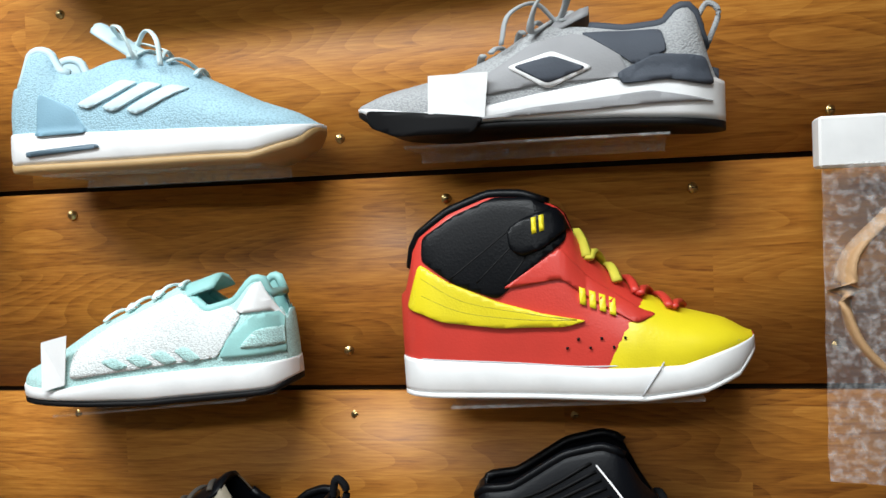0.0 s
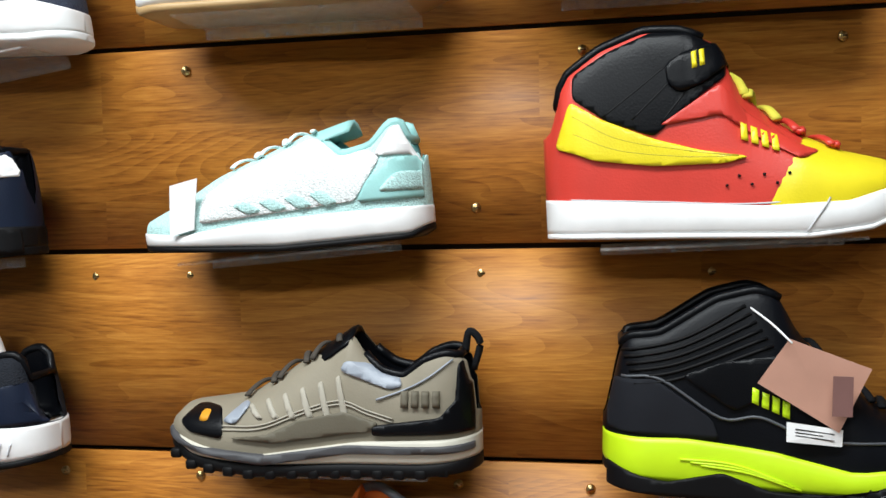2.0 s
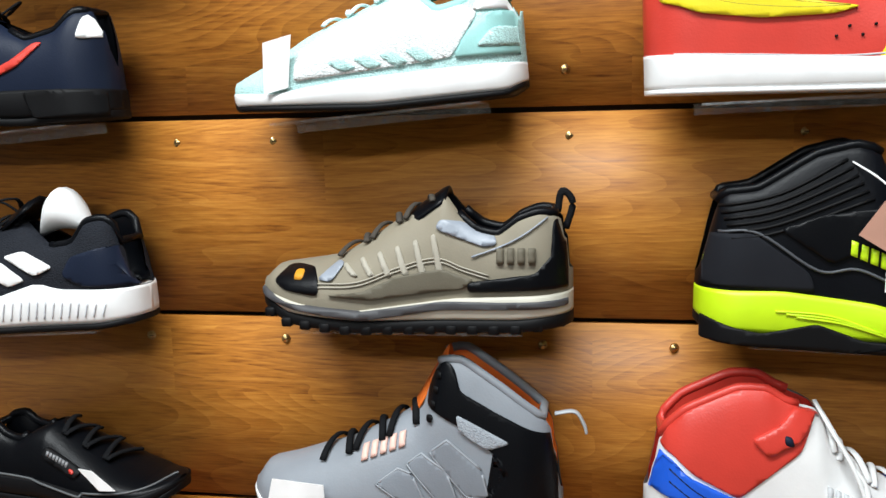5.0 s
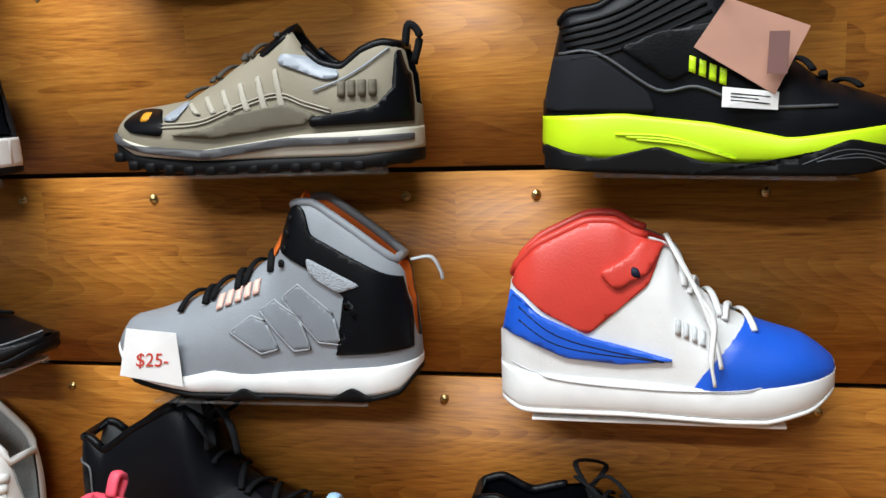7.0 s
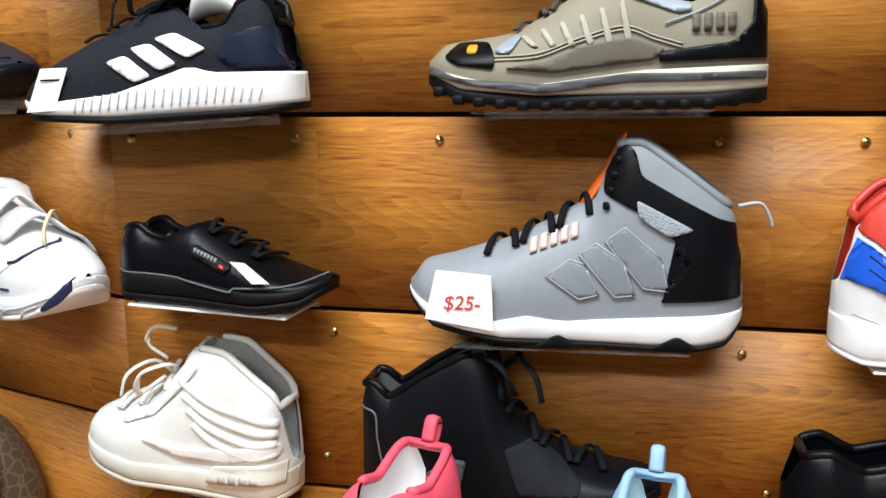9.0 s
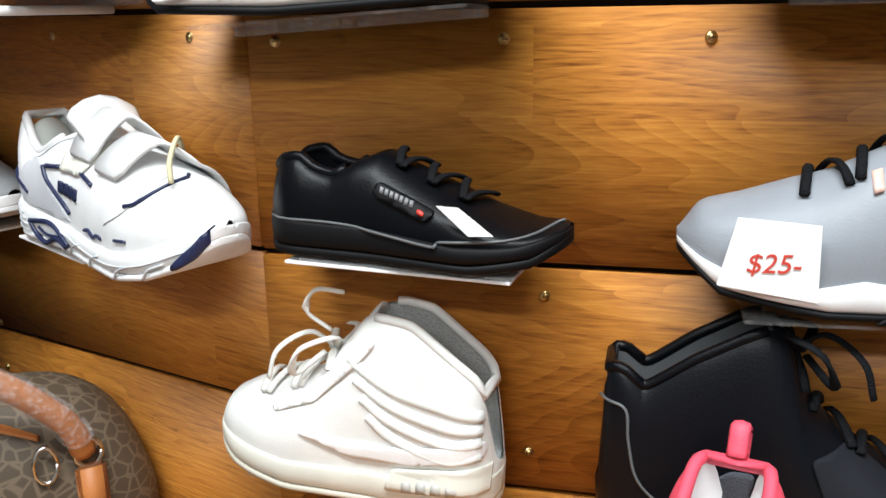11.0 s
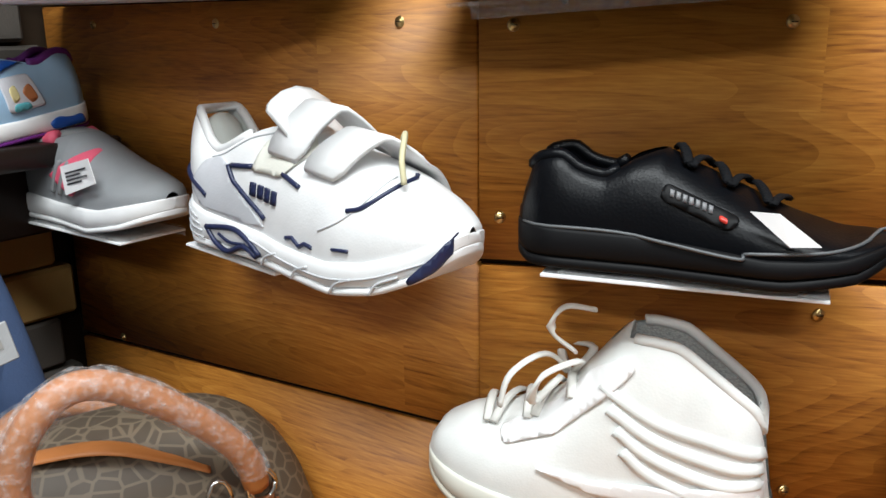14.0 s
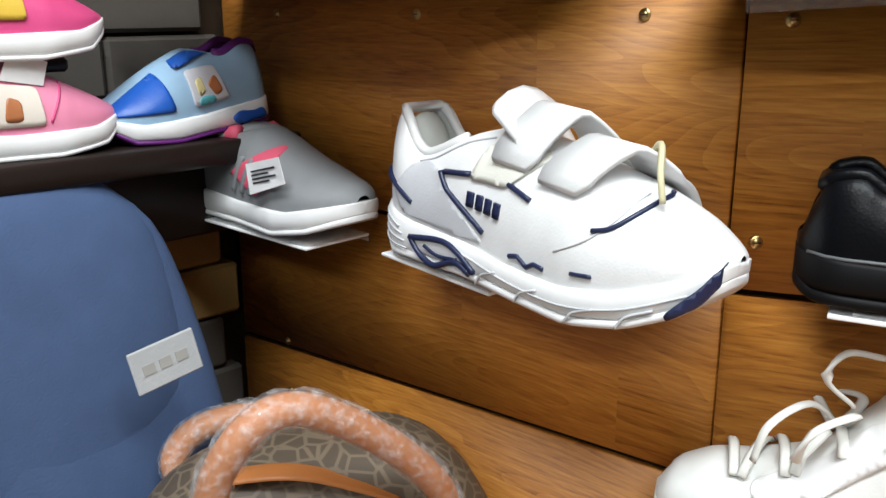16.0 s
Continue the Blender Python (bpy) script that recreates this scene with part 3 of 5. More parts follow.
F = Shape((0.012, 0.951, 1.209), 0, -1.7,
    [(-0, 13), (19, 3), (111, 0), (232, 3), (265, 9), (283, 22)],
    [(-1, 43), (64, 46), (132, 39), (188, 28), (238, 35), (281, 41)],
    [(2, 50), (6, 78), (12, 110), (15, 123), (44, 127), (87, 156), (117, 164), (134, 159), (148, 133), (184, 94), (215, 72), (236, 66), (265, 57), (280, 44)])
F_tag = [(115, 95), (137, 130), (196, 109), (174, 60)]
F_tag2 = [(137, 66), (177, 62), (177, 49), (137, 51)]
G = Shape((-0.098, 0.951, 1.0), -180, -2.2,
    [(0, 23), (15, 6), (48, -0), (205, 6), (269, 16), (297, 40)],
    [(0, 35), (153, 26), (184, 31), (231, 22), (279, 38), (296, 48)],
    [(3, 38), (4, 98), (9, 125), (49, 157), (87, 185), (106, 184), (116, 164), (126, 139), (161, 119), (202, 99), (223, 94), (255, 84), (283, 78), (296, 59)])
G_heel = [(9, 47), (71, 44), (46, 77), (55, 94), (87, 120), (119, 137), (116, 163), (107, 184), (92, 172), (87, 151), (55, 132), (11, 108)]
G_mesh = [(91, 132), (43, 106), (64, 100), (89, 117)]
G_tag = [(261, 72), (212, 68), (211, 18), (272, 28)]
H = Shape((-0.027, 0.951, 0.99), 0, -0.3,
    [(-0, 10), (56, 0), (199, 0), (253, 9), (277, 47)],
    [(1, 40), (56, 29), (176, 23), (244, 31), (277, 57)],
    [(3, 73), (10, 109), (12, 132), (33, 154), (76, 175), (99, 175), (113, 165), (141, 157), (160, 122), (188, 98), (219, 84), (251, 75), (271, 61), (276, 54)])
H_ankle = [(18, 137), (37, 159), (77, 179), (99, 179), (126, 167), (139, 158), (126, 125), (77, 82), (41, 100), (17, 121)]
H_swoosh = [(14, 120), (36, 98), (77, 80), (147, 63), (105, 58), (59, 62), (9, 84)]
H_strap = [(86, 134), (108, 146), (138, 180), (143, 164), (126, 135), (100, 120)]
I = Shape((-0.697, 0.951, 1.019), 0, -3.6,
    [(0, 8), (8, 2), (79, -0), (170, 2), (207, 11), (229, 27)],
    [(-0, 26), (78, 26), (157, 15), (195, 20), (229, 35)],
    [(3, 29), (7, 71), (13, 87), (33, 92), (41, 83), (61, 78), (76, 89), (95, 96), (114, 86), (141, 74), (173, 59), (203, 50), (226, 37)])
I_label = [(98, 77), (144, 59), (137, 52), (95, 68)]
I_tag = [(152, 76), (168, 76), (192, 58), (175, 57)]
J = Shape((-0.991, 1.052, 0.989), -23, -1.7,
    [(0, 18), (42, 2), (144, -0), (219, 2), (266, 23), (293, 60)],
    [(-0, 46), (64, 32), (133, 18), (188, 18), (240, 29), (291, 70)],
    [(4, 60), (8, 100), (15, 122), (55, 134), (77, 123), (97, 123), (114, 132), (139, 139), (183, 129), (200, 114), (229, 101), (259, 90), (280, 80), (291, 70)])
K_SHOE = Shape((-0.513, 0.951, 0.805), -180, 5.9,
    [(2, 20), (24, 6), (87, -0), (154, 6), (209, 11), (251, 43)],
    [(3, 41), (85, 21), (155, 14), (200, 28), (251, 58)],
    [(3, 48), (12, 115), (20, 127), (70, 162), (90, 164), (110, 163), (133, 136), (144, 119), (160, 105), (194, 90), (220, 84), (243, 71), (251, 57)])
K_plate = [(80, 49), (7, 62), (10, 40), (84, 32)]
L_SHOE = Shape((-0.443, 0.951, 0.813), 0, 3.6,
    [(1, -0), (141, -0), (249, 10), (285, 32)],
    [(2, 24), (142, 18), (284, 43)],
    [(3, 39), (10, 122), (11, 145), (28, 142), (38, 128), (74, 151), (113, 170), (135, 173), (141, 134), (163, 101), (199, 71), (240, 58), (275, 55), (283, 45)])
L_panel = [(147, 85), (173, 91), (216, 55), (211, 44), (160, 44)]
M = Shape((-0.491, 0.951, 1.21), -180, -3.4,
    [(1, 3), (37, 0), (173, 0), (266, 8), (288, 21)],
    [(-2, 36), (73, 40), (95, 47), (169, 27), (251, 23), (287, 29)],
    [(11, 37), (13, 90), (26, 104), (46, 101), (59, 82), (85, 79), (117, 104), (140, 106), (191, 84), (231, 69), (264, 55), (285, 37)])
M_s1 = [(127, 74), (107, 78), (76, 61), (95, 54)]
M_s2 = [(150, 67), (131, 70), (106, 50), (124, 45)]
M_s3 = [(174, 56), (155, 61), (132, 41), (148, 36)]
M_heel = [(-2, 77), (-4, 38), (47, 42), (67, 53), (57, 70), (27, 77)]
M_tag = [(239, 55), (210, 54), (230, 16), (259, 16)]
N = Shape((-0.506, 0.951, 1.404), -180, -4.6,
    [(2, 0), (81, 0), (234, 16), (284, 29)],
    [(-2, 26), (81, 33), (282, 43)],
    [(-0, 29), (2, 67), (3, 96), (23, 99), (43, 83), (74, 78), (107, 98), (129, 112), (177, 88), (231, 72), (276, 54)])
N_stripe = [(52, 73), (78, 54), (103, 46), (108, 51), (83, 60), (61, 74)]
O = Shape((-0.448, 0.951, 1.599), -180, -8.0,
    [(1, 0), (35, 0), (245, 36), (288, 55)],
    [(-4, 25), (27, 36), (284, 71)],
    [(1, 63), (4, 90), (5, 32), (22, 94), (78, 90), (131, 106), (201, 83), (280, 73)])
Q = Shape((-1.233, 1.155, 0.983), -23, 1.0,
    [(0, 8), (34, 4), (97, 0), (147, 4), (201, 23), (241, 50)],
    [(3, 31), (73, 23), (124, 16), (172, 27), (241, 55)],
    [(7, 40), (11, 82), (45, 92), (72, 89), (115, 100), (131, 96), (161, 81), (204, 67), (228, 62), (239, 54)])
Q_pink = [(111, 57), (170, 87), (175, 60), (158, 41)]
Q_tag = [(162, 81), (212, 93), (218, 71), (168, 55)]

def L(name, colour, rough=0.45):
    return surface(name, colour, rough)


def K(name, colour, rough=0.8):
    return surface(name, colour, rough, "knit")


def shelf(shape, part_of=0.7, deep=0.07, gap=0.0, board=False, mid=0.5):
    """A clear plate hooked into the joint, under a shoe."""
    root = thing("shelf_plate", "clear acrylic shoe shelf hooked into the panel joint", "shelf", pose(*shape.at, 0, 0, shape.heading), "shelves on the wall")
    n = shape.length
    s = -shape.side
    a, b = n * (mid - part_of / 2), n * (mid + part_of / 2)
    m = pose(0, 0, 0, 0, -shape.tilt, 0)
    low = -0.0016 - gap
    bm = box(a, b, -deep / 2, deep / 2, low - 0.0026, low, 0.0006)
    part("plate", bm, ACRYLIC, root, smooth=False).matrix_basis = m
    bm = box(a, b, s * 0.035 - 0.001, s * 0.035 + 0.001, low - 0.010, low - 0.0026, 0.0005)
    part("hook", bm, ACRYLIC, root, smooth=False).matrix_basis = m
    if board:
        bm = box(a - 0.012, b, -deep / 2 - 0.001, deep / 2 + 0.001, low - 0.0052, low - 0.0028, 0.0005)
        part("card_base", bm, PAPER, root, "white card under the plate", smooth=False).matrix_basis = m
    return root


def build(shape, label, up, mid, under, inside, rim=None, open_to=(0.0, 0.3, 0.45), thick=0.007, name="sneaker", plate=True, board=False):
    shape.collar = open_to
    root = shoe_thing(shape, label, name)
    upper(shape, up, root)
    lining(shape, inside, root)
    collar(shape, rim or up, root)
    soles(shape, mid, under, root, thick)
    if plate:
        shelf(shape, 0.36 if shape is J else 0.7, board=board, mid=0.26 if shape is J else 0.5)
    return root


# shoes low on the wall, set back to it: flat soles, and turned a little from the wall
I.bottom, I.sole = [(0, 5), (12, 0), (170, 0), (210, 6), (231, 18)], [(0, 27), (80, 26), (160, 19), (200, 21), (231, 29)]
J.bottom, J.sole = [(0, 10), (25, 0), (100, 2), (150, 0), (205, 0), (242, 8), (270, 21), (290, 40)], [(0, 38), (47, 30), (97, 28), (140, 23), (195, 23), (230, 29), (262, 40), (290, 54)]
J.top = [(2, 60), (6, 98), (16, 110), (26, 99), (36, 84), (48, 78), (66, 85), (93, 100), (113, 106), (141, 106), (189, 96), (231, 86), (262, 74), (286, 58)]
K_SHOE.bottom, K_SHOE.sole = [(0, 8), (20, 0), (170, 0), (225, 8), (252, 20)], [(0, 36), (80, 28), (170, 26), (252, 36)]
Q.bottom, Q.sole = [(0, 5), (15, 0), (160, 0), (205, 8), (238, 20)], [(0, 28), (100, 22), (180, 24), (238, 36)]
H.bottom, H.sole = [(0, 6), (20, 0), (220, 0), (255, 8), (277, 22)], [(0, 38), (60, 33), (180, 28), (277, 38)]
for some, move, fall, turn, tilt, wide in (
    (I, (0.002, 0.010, 0.010), 19, -6, -0.5, 0.043), (J, (0.006, 0.007, 0.020), 0, -26, -3.0, 0.047), (K_SHOE, (-0.006, 0.006, 0.014), 12, 173, 2.5, 0.045),
    (Q, (-0.0126, 0.0053, 0.014), 12, -23, 0.0, 0.038), (H, (0.0, 0.005, 0.013), 12, 0, 0.0, 0.046), (G, (0.0, 0.004, 0.007), 6, 180, -1.0, 0.046)):
    some.at = tuple(a + b for a, b in zip(some.at, move))
    some.length = max(p[0] for p in some.bottom) / 1000
    some.top = [(min(x, some.length * 1000 - 1), max(z - fall, some.curve(some.sole, x / 1000) * 1000 + 3)) for x, z in some.top]
    some.top[-1] = (some.length * 1000 - 1, some.curve(some.sole, some.length) * 1000 + 3)
    some.heading, some.tilt, some.width = turn, tilt, wide
lower = lambda q, d: [(x, z - d) for x, z in q]

# ---- shoes, top row ----
SKY = K("sky_knit", (0.36, 0.56, 0.66))
SKY_SKIN = L("sky_skin", (0.20, 0.36, 0.46), 0.6)
PALE = L("pale_sky", (0.55, 0.72, 0.78), 0.55)
GUM = surface("gum_rubber", (0.42, 0.27, 0.12), 0.5, "rubber")
r = build(A, "light blue knit running shoe with white sole", SKY, WHITE, GUM, PALE, PALE, (0, 0.2, 0.36))
overlay("heel_counter", A, A_heel, SKY_SKIN, r)
for d in (0, 24, 48):
    overlay("stripe", A, [(x + d, z - d * 0.16) for x, z in A_s1], PALE, r, 0.0018, "pale side stripe")
overlay("sole_stripe", A, A_navy, L("slate_rubber", (0.09, 0.14, 0.18)), r, 0.001, "dark slate sole stripe")
tongue(A, 0.088, 0.14, 0.134, PALE, r, 0.5)
laces(A, 0.12, 0.185, 5, L("pale_lace", (0.62, 0.76, 0.78), 0.8), r)

GREY_MESH = K("grey_mesh", (0.40, 0.41, 0.42))
GREY_SUEDE = L("grey_suede", (0.30, 0.30, 0.31), 0.75)
SLATE = L("slate_suede", (0.055, 0.065, 0.085), 0.75)
r = build(B, "grey mesh running shoe with slate heel and white sole", GREY_MESH, WHITE, BLACK_RUBBER, SLATE, SLATE, (0, 0.3, 0.48), 0.006)
overlay("heel_counter", B, B_navy, SLATE, r, 0.0016)
overlay("side_panel", B, [(74, 42), (86, 70), (118, 80), (150, 74), (196, 44), (190, 33), (145, 40)], GREY_SUEDE, r, 0.0008)
overlay("ankle_panel", B, [(46, 60), (50, 78), (112, 80), (86, 62), (70, 50)], SLATE, r, 0.001)
overlay("side_mark_edge", B, [(170, 55), (138, 36), (102, 51), (134, 66)], WHITE, r, 0.0022)
overlay("side_mark", B, [(165, 55), (138, 40), (107, 51), (134, 62)], SLATE, r, 0.003, "slate block mark with white edge")
overlay("toe_bumper", B, B_toe, BLACK_RUBBER, r, 0.0015)
overlay("midsole_wave", B, [(10, 20), (60, 30), (150, 22), (200, 14), (150, 16), (60, 20)], GREY_SUEDE, r, 0.0012, "grey midsole groove")
tongue(B, 0.105, 0.16, 0.105, GREY_SUEDE, r)
laces(B, 0.13, 0.195, 5, L("grey_lace", (0.38, 0.4, 0.41), 0.8), r, 0.0032)
part("pull_loop", tube(spline([(0.012, 0, 0.07), (0.003, 0, 0.094), (0.012, 0, 0.102), (0.02, 0, 0.09)], 6), 0.0025, 6), GREY_MESH, r)
tag_card("paper_tag", B, B_tag, "blank white paper tag on a grey shoe", PAPER, lines=0)

# ---- second row ----
MINT = L("mint_skin", (0.30, 0.58, 0.56), 0.55)
MINT_KNIT = K("mint_mesh", (0.50, 0.76, 0.74))
r = build(C, "white and mint running shoe with white sole", MINT_KNIT, WHITE, BLACK_RUBBER, MINT, MINT, (0, 0.28, 0.42), 0.005)
overlay("side_panel", C, C_white, K("white_mesh", (0.78, 0.82, 0.82)), r, 0.0008)
overlay("heel_counter", C, C_heel, MINT, r, 0.0016)
overlay("heel_window", C, [(8, 40), (8, 56), (22, 57), (38, 42)], MINT_KNIT, r, 0.0028)
overlay("heel_tab", C, [(2, 70), (8, 97), (22, 97), (40, 72)], WHITE_LEATHER, r, 0.0014, "white leather heel tab")
for i in range(4):
    overlay("side_slash", C, [(72 + i * 22, 36), (84 + i * 22, 33), (98 + i * 22, 46 - i), (86 + i * 22, 49 - i)], MINT_KNIT, r, 0.0018, "mint mesh slash")
tongue(C, 0.062, 0.11, 0.105, MINT, r)
laces(C, 0.10, 0.165, 6, L("mint_lace", (0.7, 0.84, 0.83), 0.8), r, bow=False)
tag_card("paper_tag", C, C_tag, "white paper tag on a mint shoe", PAPER, lines=0)

RED = L("red_leather", (0.60, 0.045, 0.03), 0.4)
YELLOW = L("yellow_leather", (0.80, 0.66, 0.015), 0.4)
r = build(D, "red, yellow and black leather high-top with white cupsole", RED, WHITE, WHITE, BLACK, BLACK, (0, 0.42, 0.55), 0.004)
overlay("ankle_panel", D, D_ankle, BLACK, r, 0.001)
toe_wrap("toe_cap", D, 170, 204, YELLOW, r)
overlay("side_wing", D, D_swoosh, YELLOW, r, 0.0028, depth=0.005)
for k in (0, 1):
    seam(D, [(26, 104 - 14 * k), (60, 84 - 9 * k), (110, 72 - 5 * k), (150, 65)], L("olive_thread", (0.42, 0.34, 0.01)), r, 0.0009, 0.003)
for k in (0, 1, 2):
    seam(D, [(50 + 22 * k, 102 - 4 * k), (78 + 18 * k, 122 - 2 * k), (102 + 12 * k, 140 - 2 * k)], BLACK_RUBBER, r, 0.0012, 0.0012)
overlay("ankle_strap", D, D_strap, BLACK, r, 0.005, "black ankle strap", 0.006)
bars("strap_mark", D, (118, 134), (130, 137), 13, 2, YELLOW, r, 0.0062)
bars("side_lettering", D, (152, 78), (182, 66), 13, 4, YELLOW, r, 0.002)
overlay("eyestay", D, [(92, 92), (140, 122), (160, 98), (200, 70), (212, 66), (196, 60), (160, 82), (140, 98)], RED, r, 0.0016)
seam(D, [(22, 38), (90, 33), (160, 28), (230, 32), (280, 44)], L("grey_stitch", (0.5, 0.5, 0.52)), r, 0.0007, 0.0004)
seam(D, [(196, 5), (214, 30)], L("grey_stitch", (0.5, 0.5, 0.52)), r, 0.0008, 0.0004)
for k in range(6):
    overlay("vent_hole", D, [(140 + 9 * k, 42 + (k % 2) * 7), (142 + 9 * k, 42 + (k % 2) * 7), (142 + 9 * k, 44 + (k % 2) * 7), (140 + 9 * k, 44 + (k % 2) * 7)], BLACK_RUBBER, r, 0.0012)
laces(D, 0.155, 0.178, 3, L("yellow_lace", (0.62, 0.55, 0.05), 0.8), r, 0.0045, False)
laces(D, 0.192, 0.23, 4, RED, r, 0.004, False)

# ---- third row ----
TAUPE = L("taupe_nubuck", (0.235, 0.205, 0.15), 0.7)
OLIVE = L("dark_taupe", (0.115, 0.10, 0.07), 0.7)
CREAM = surface("cream_rubber", (0.55, 0.52, 0.44), 0.55, "rubber")
SILVER = L("reflective_silver", (0.28, 0.31, 0.36), 0.4)
r = build(E, "taupe trail shoe with black toe cap and lugged sole", TAUPE, CREAM, BLACK_RUBBER, BLACK, BLACK, (0, 0.3, 0.44), 0.011)
overlay("heel_counter", E, [(5, 38), (4, 92), (12, 98), (19, 96), (20, 64), (30, 51), (88, 44), (88, 36)], BLACK, r, 0.0034)
overlay("toe_cap", E, E_toe, BLACK, r, 0.0014)
overlay("side_wave", E, E_wave, OLIVE, r, 0.0026)
for k in (0, 1):
    seam(E, [(222, 40 + 3 * k), (184, 42 + 3 * k), (152, 53 + 3 * k), (116, 62 + 3 * k), (92, 54 + 3 * k), (70, 47 + 3 * k)], L("grey_print", (0.36, 0.33, 0.27), 0.6), r, 0.0008, 0.0012)
overlay("midsole_rail", E, [(2, 28), (60, 27), (110, 28), (180, 20), (250, 26), (282, 38), (282, 30), (240, 20), (180, 12), (110, 21), (60, 21), (2, 22)], L("charcoal_rubber", (0.06, 0.06, 0.065), 0.6), r, 0.002)
overlay("ankle_piece", E, [(70, 92), (112, 98), (116, 90), (74, 74), (62, 76)], SILVER, r, 0.0018, "reflective silver strip")
overlay("toe_piece", E, [(208, 45), (222, 47), (206, 62), (198, 60)], SILVER, r, 0.0024, "reflective silver strip")
for k in range(6):
    x = 108 + 15 * k
    overlay("side_rib", E, [(x, 50), (x + 6, 50), (x + 12 + k, 84 - k * 5), (x + 8 + k, 86 - k * 5)], L("grey_print", (0.36, 0.33, 0.27), 0.6), r, 0.0012)
bars("side_lettering", E, (64, 60), (28, 60), 13, 4, OLIVE, r, 0.0032)
overlay("toe_mark", E, [(236, 46), (245, 46), (245, 54), (236, 54)], L("orange_print", (0.7, 0.3, 0.02)), r, 0.0026, "small orange mark")
seam(E, [(84, 66), (60, 74), (40, 84), (20, 98)], SILVER, r, 0.0009, 0.0022)
tongue(E, 0.108, 0.15, 0.122, BLACK, r)
laces(E, 0.125, 0.2, 6, L("dark_lace", (0.05, 0.04, 0.03), 0.8), r, 0.003, False)
part("pull_loop", tube(spline([(0.006, 0, 0.085), (0.0, 0, 0.108), (0.009, 0, 0.118), (0.013, 0, 0.1)], 6), 0.0035, 6), BLACK_KNIT, r)
for k in range(15):
    x = 0.006 + k * 0.0185
    h = E.curve(E.bottom, x)
    part("lug", box(x, x + 0.010, E.side * (E.rim(x) - 0.010) - 0.003, E.side * (E.rim(x) - 0.003) + 0.003, h - 0.0015, h + 0.007, 0.0015), BLACK_RUBBER, r)

LIME = surface("lime_rubber", (0.55, 0.80, 0.01), 0.4, "rubber")
SOFT_BLACK = L("soft_black", (0.003, 0.0036, 0.0055), 0.4)
r = build(F, "black basketball high-top with lime green midsole", SOFT_BLACK, LIME, BLACK_RUBBER, BLACK, BLACK, (0, 0.46, 0.56), 0.008)
overlay("outsole_wave", F, [(0, 2), (2, 22), (26, 15), (50, 11), (92, 21), (128, 9), (180, 8), (205, 18), (230, 28), (262, 22), (280, 27), (281, 20), (262, 6), (230, 1), (110, -1), (20, 1)], BLACK_RUBBER, r, 0.0022)
for k in range(3):
    seam(F, [(60 + 8 * k, 30 - 2 * k), (100 + 6 * k, 28 - 3 * k), (140 + 5 * k, 16 - 2 * k)], LIME, r, 0.0013, 0.0006)
    seam(F, [(196 + 10 * k, 9 + 2 * k), (226 + 8 * k, 20 - 3 * k), (258, 16 - 4 * k)], L("grey_edge", (0.07, 0.075, 0.085)), r, 0.0008, 0.0026)
for k in range(6):
    seam(F, [(14 + 2 * k, 112 - 5 * k), (60, 124 - 6 * k), (108 + 4 * k, 152 - 6 * k)], BLACK_RUBBER, r, 0.0015, 0.001)
overlay("side_panel", F, [(60, 96), (92, 108), (150, 118), (140, 90), (100, 70)], BLACK, r, 0.002)
overlay("heel_counter", F, [(8, 48), (10, 90), (40, 92), (84, 62), (90, 46)], surface("black_nubuck", (0.011, 0.012, 0.016), 0.75, "rubber"), r, 0.0014)
seam(F, [(14, 92), (44, 92), (90, 64), (120, 66), (160, 52), (220, 52)], L("grey_edge", (0.07, 0.075, 0.085)), r, 0.0013, 0.0014)
bars("side_lettering", F, (112, 78), (142, 66), 12, 4, LIME, r, 0.003)
overlay("heel_mark", F, [(6, 84), (13, 84), (13, 100), (6, 100)], LIME, r, 0.002, "small lime mark")
laces(F, 0.165, 0.235, 5, BLACK_KNIT, r, 0.0035, False)
PINKISH = surface("printed_card", (0.50, 0.27, 0.20), 0.35, "paper")
tag_card("paper_tag", F, F_tag2, "white barcode label on a black high-top", PAPER, 0.006)
card = tag_card("swing_tag", F, F_tag, "reddish brown printed swing tag on a string", PINKISH, 0.011, 0)
part("string", tube(spline([(0.137, F.side * 0.062, 0.128), (0.125, F.side * 0.05, 0.14), (0.112, F.side * 0.03, 0.15)], 5), 0.0009, 5), PAPER, card)
part("card_mark", box(0.166, 0.180, F.side * 0.0640 - 0.0004, F.side * 0.0640 + 0.0004, 0.075, 0.105), L("card_print", (0.2, 0.1, 0.09)), card, "dark printed mark", False)

STRIPED = K("black_primeknit", (0.014, 0.016, 0.022))
r = build(M, "black knit running shoe with three white stripes", STRIPED, WHITE, BLACK_RUBBER, BLACK, BLACK, (0, 0.27, 0.42), 0.006)
for q in (M_s1, M_s2, M_s3):
    overlay("stripe", M, q, WHITE_LEATHER, r, 0.0018, "white side stripe")
overlay("heel_counter", M, M_heel, NAVY, r, 0.0018)
tongue(M, 0.105, 0.15, 0.125, BLACK, r)
laces(M, 0.125, 0.2, 6, BLACK_KNIT, r)
stuff = []
for i in range(9):
    a = i / 8 * math.pi
    w = 0.021 * math.sin(a) + 0.002
    stuff.append([(0.05 + 0.06 * i / 8, w * math.cos(k * math.tau / 10), 0.088 + 0.026 * math.sin(a) + w * 0.9 * math.sin(k * math.tau / 10)) for k in range(10)])
filler = thing("shoe_filler", "white moulded paper filler inside a black shoe", "filler", M.stand())
part("filler_body", loft(stuff), PAPER, filler)
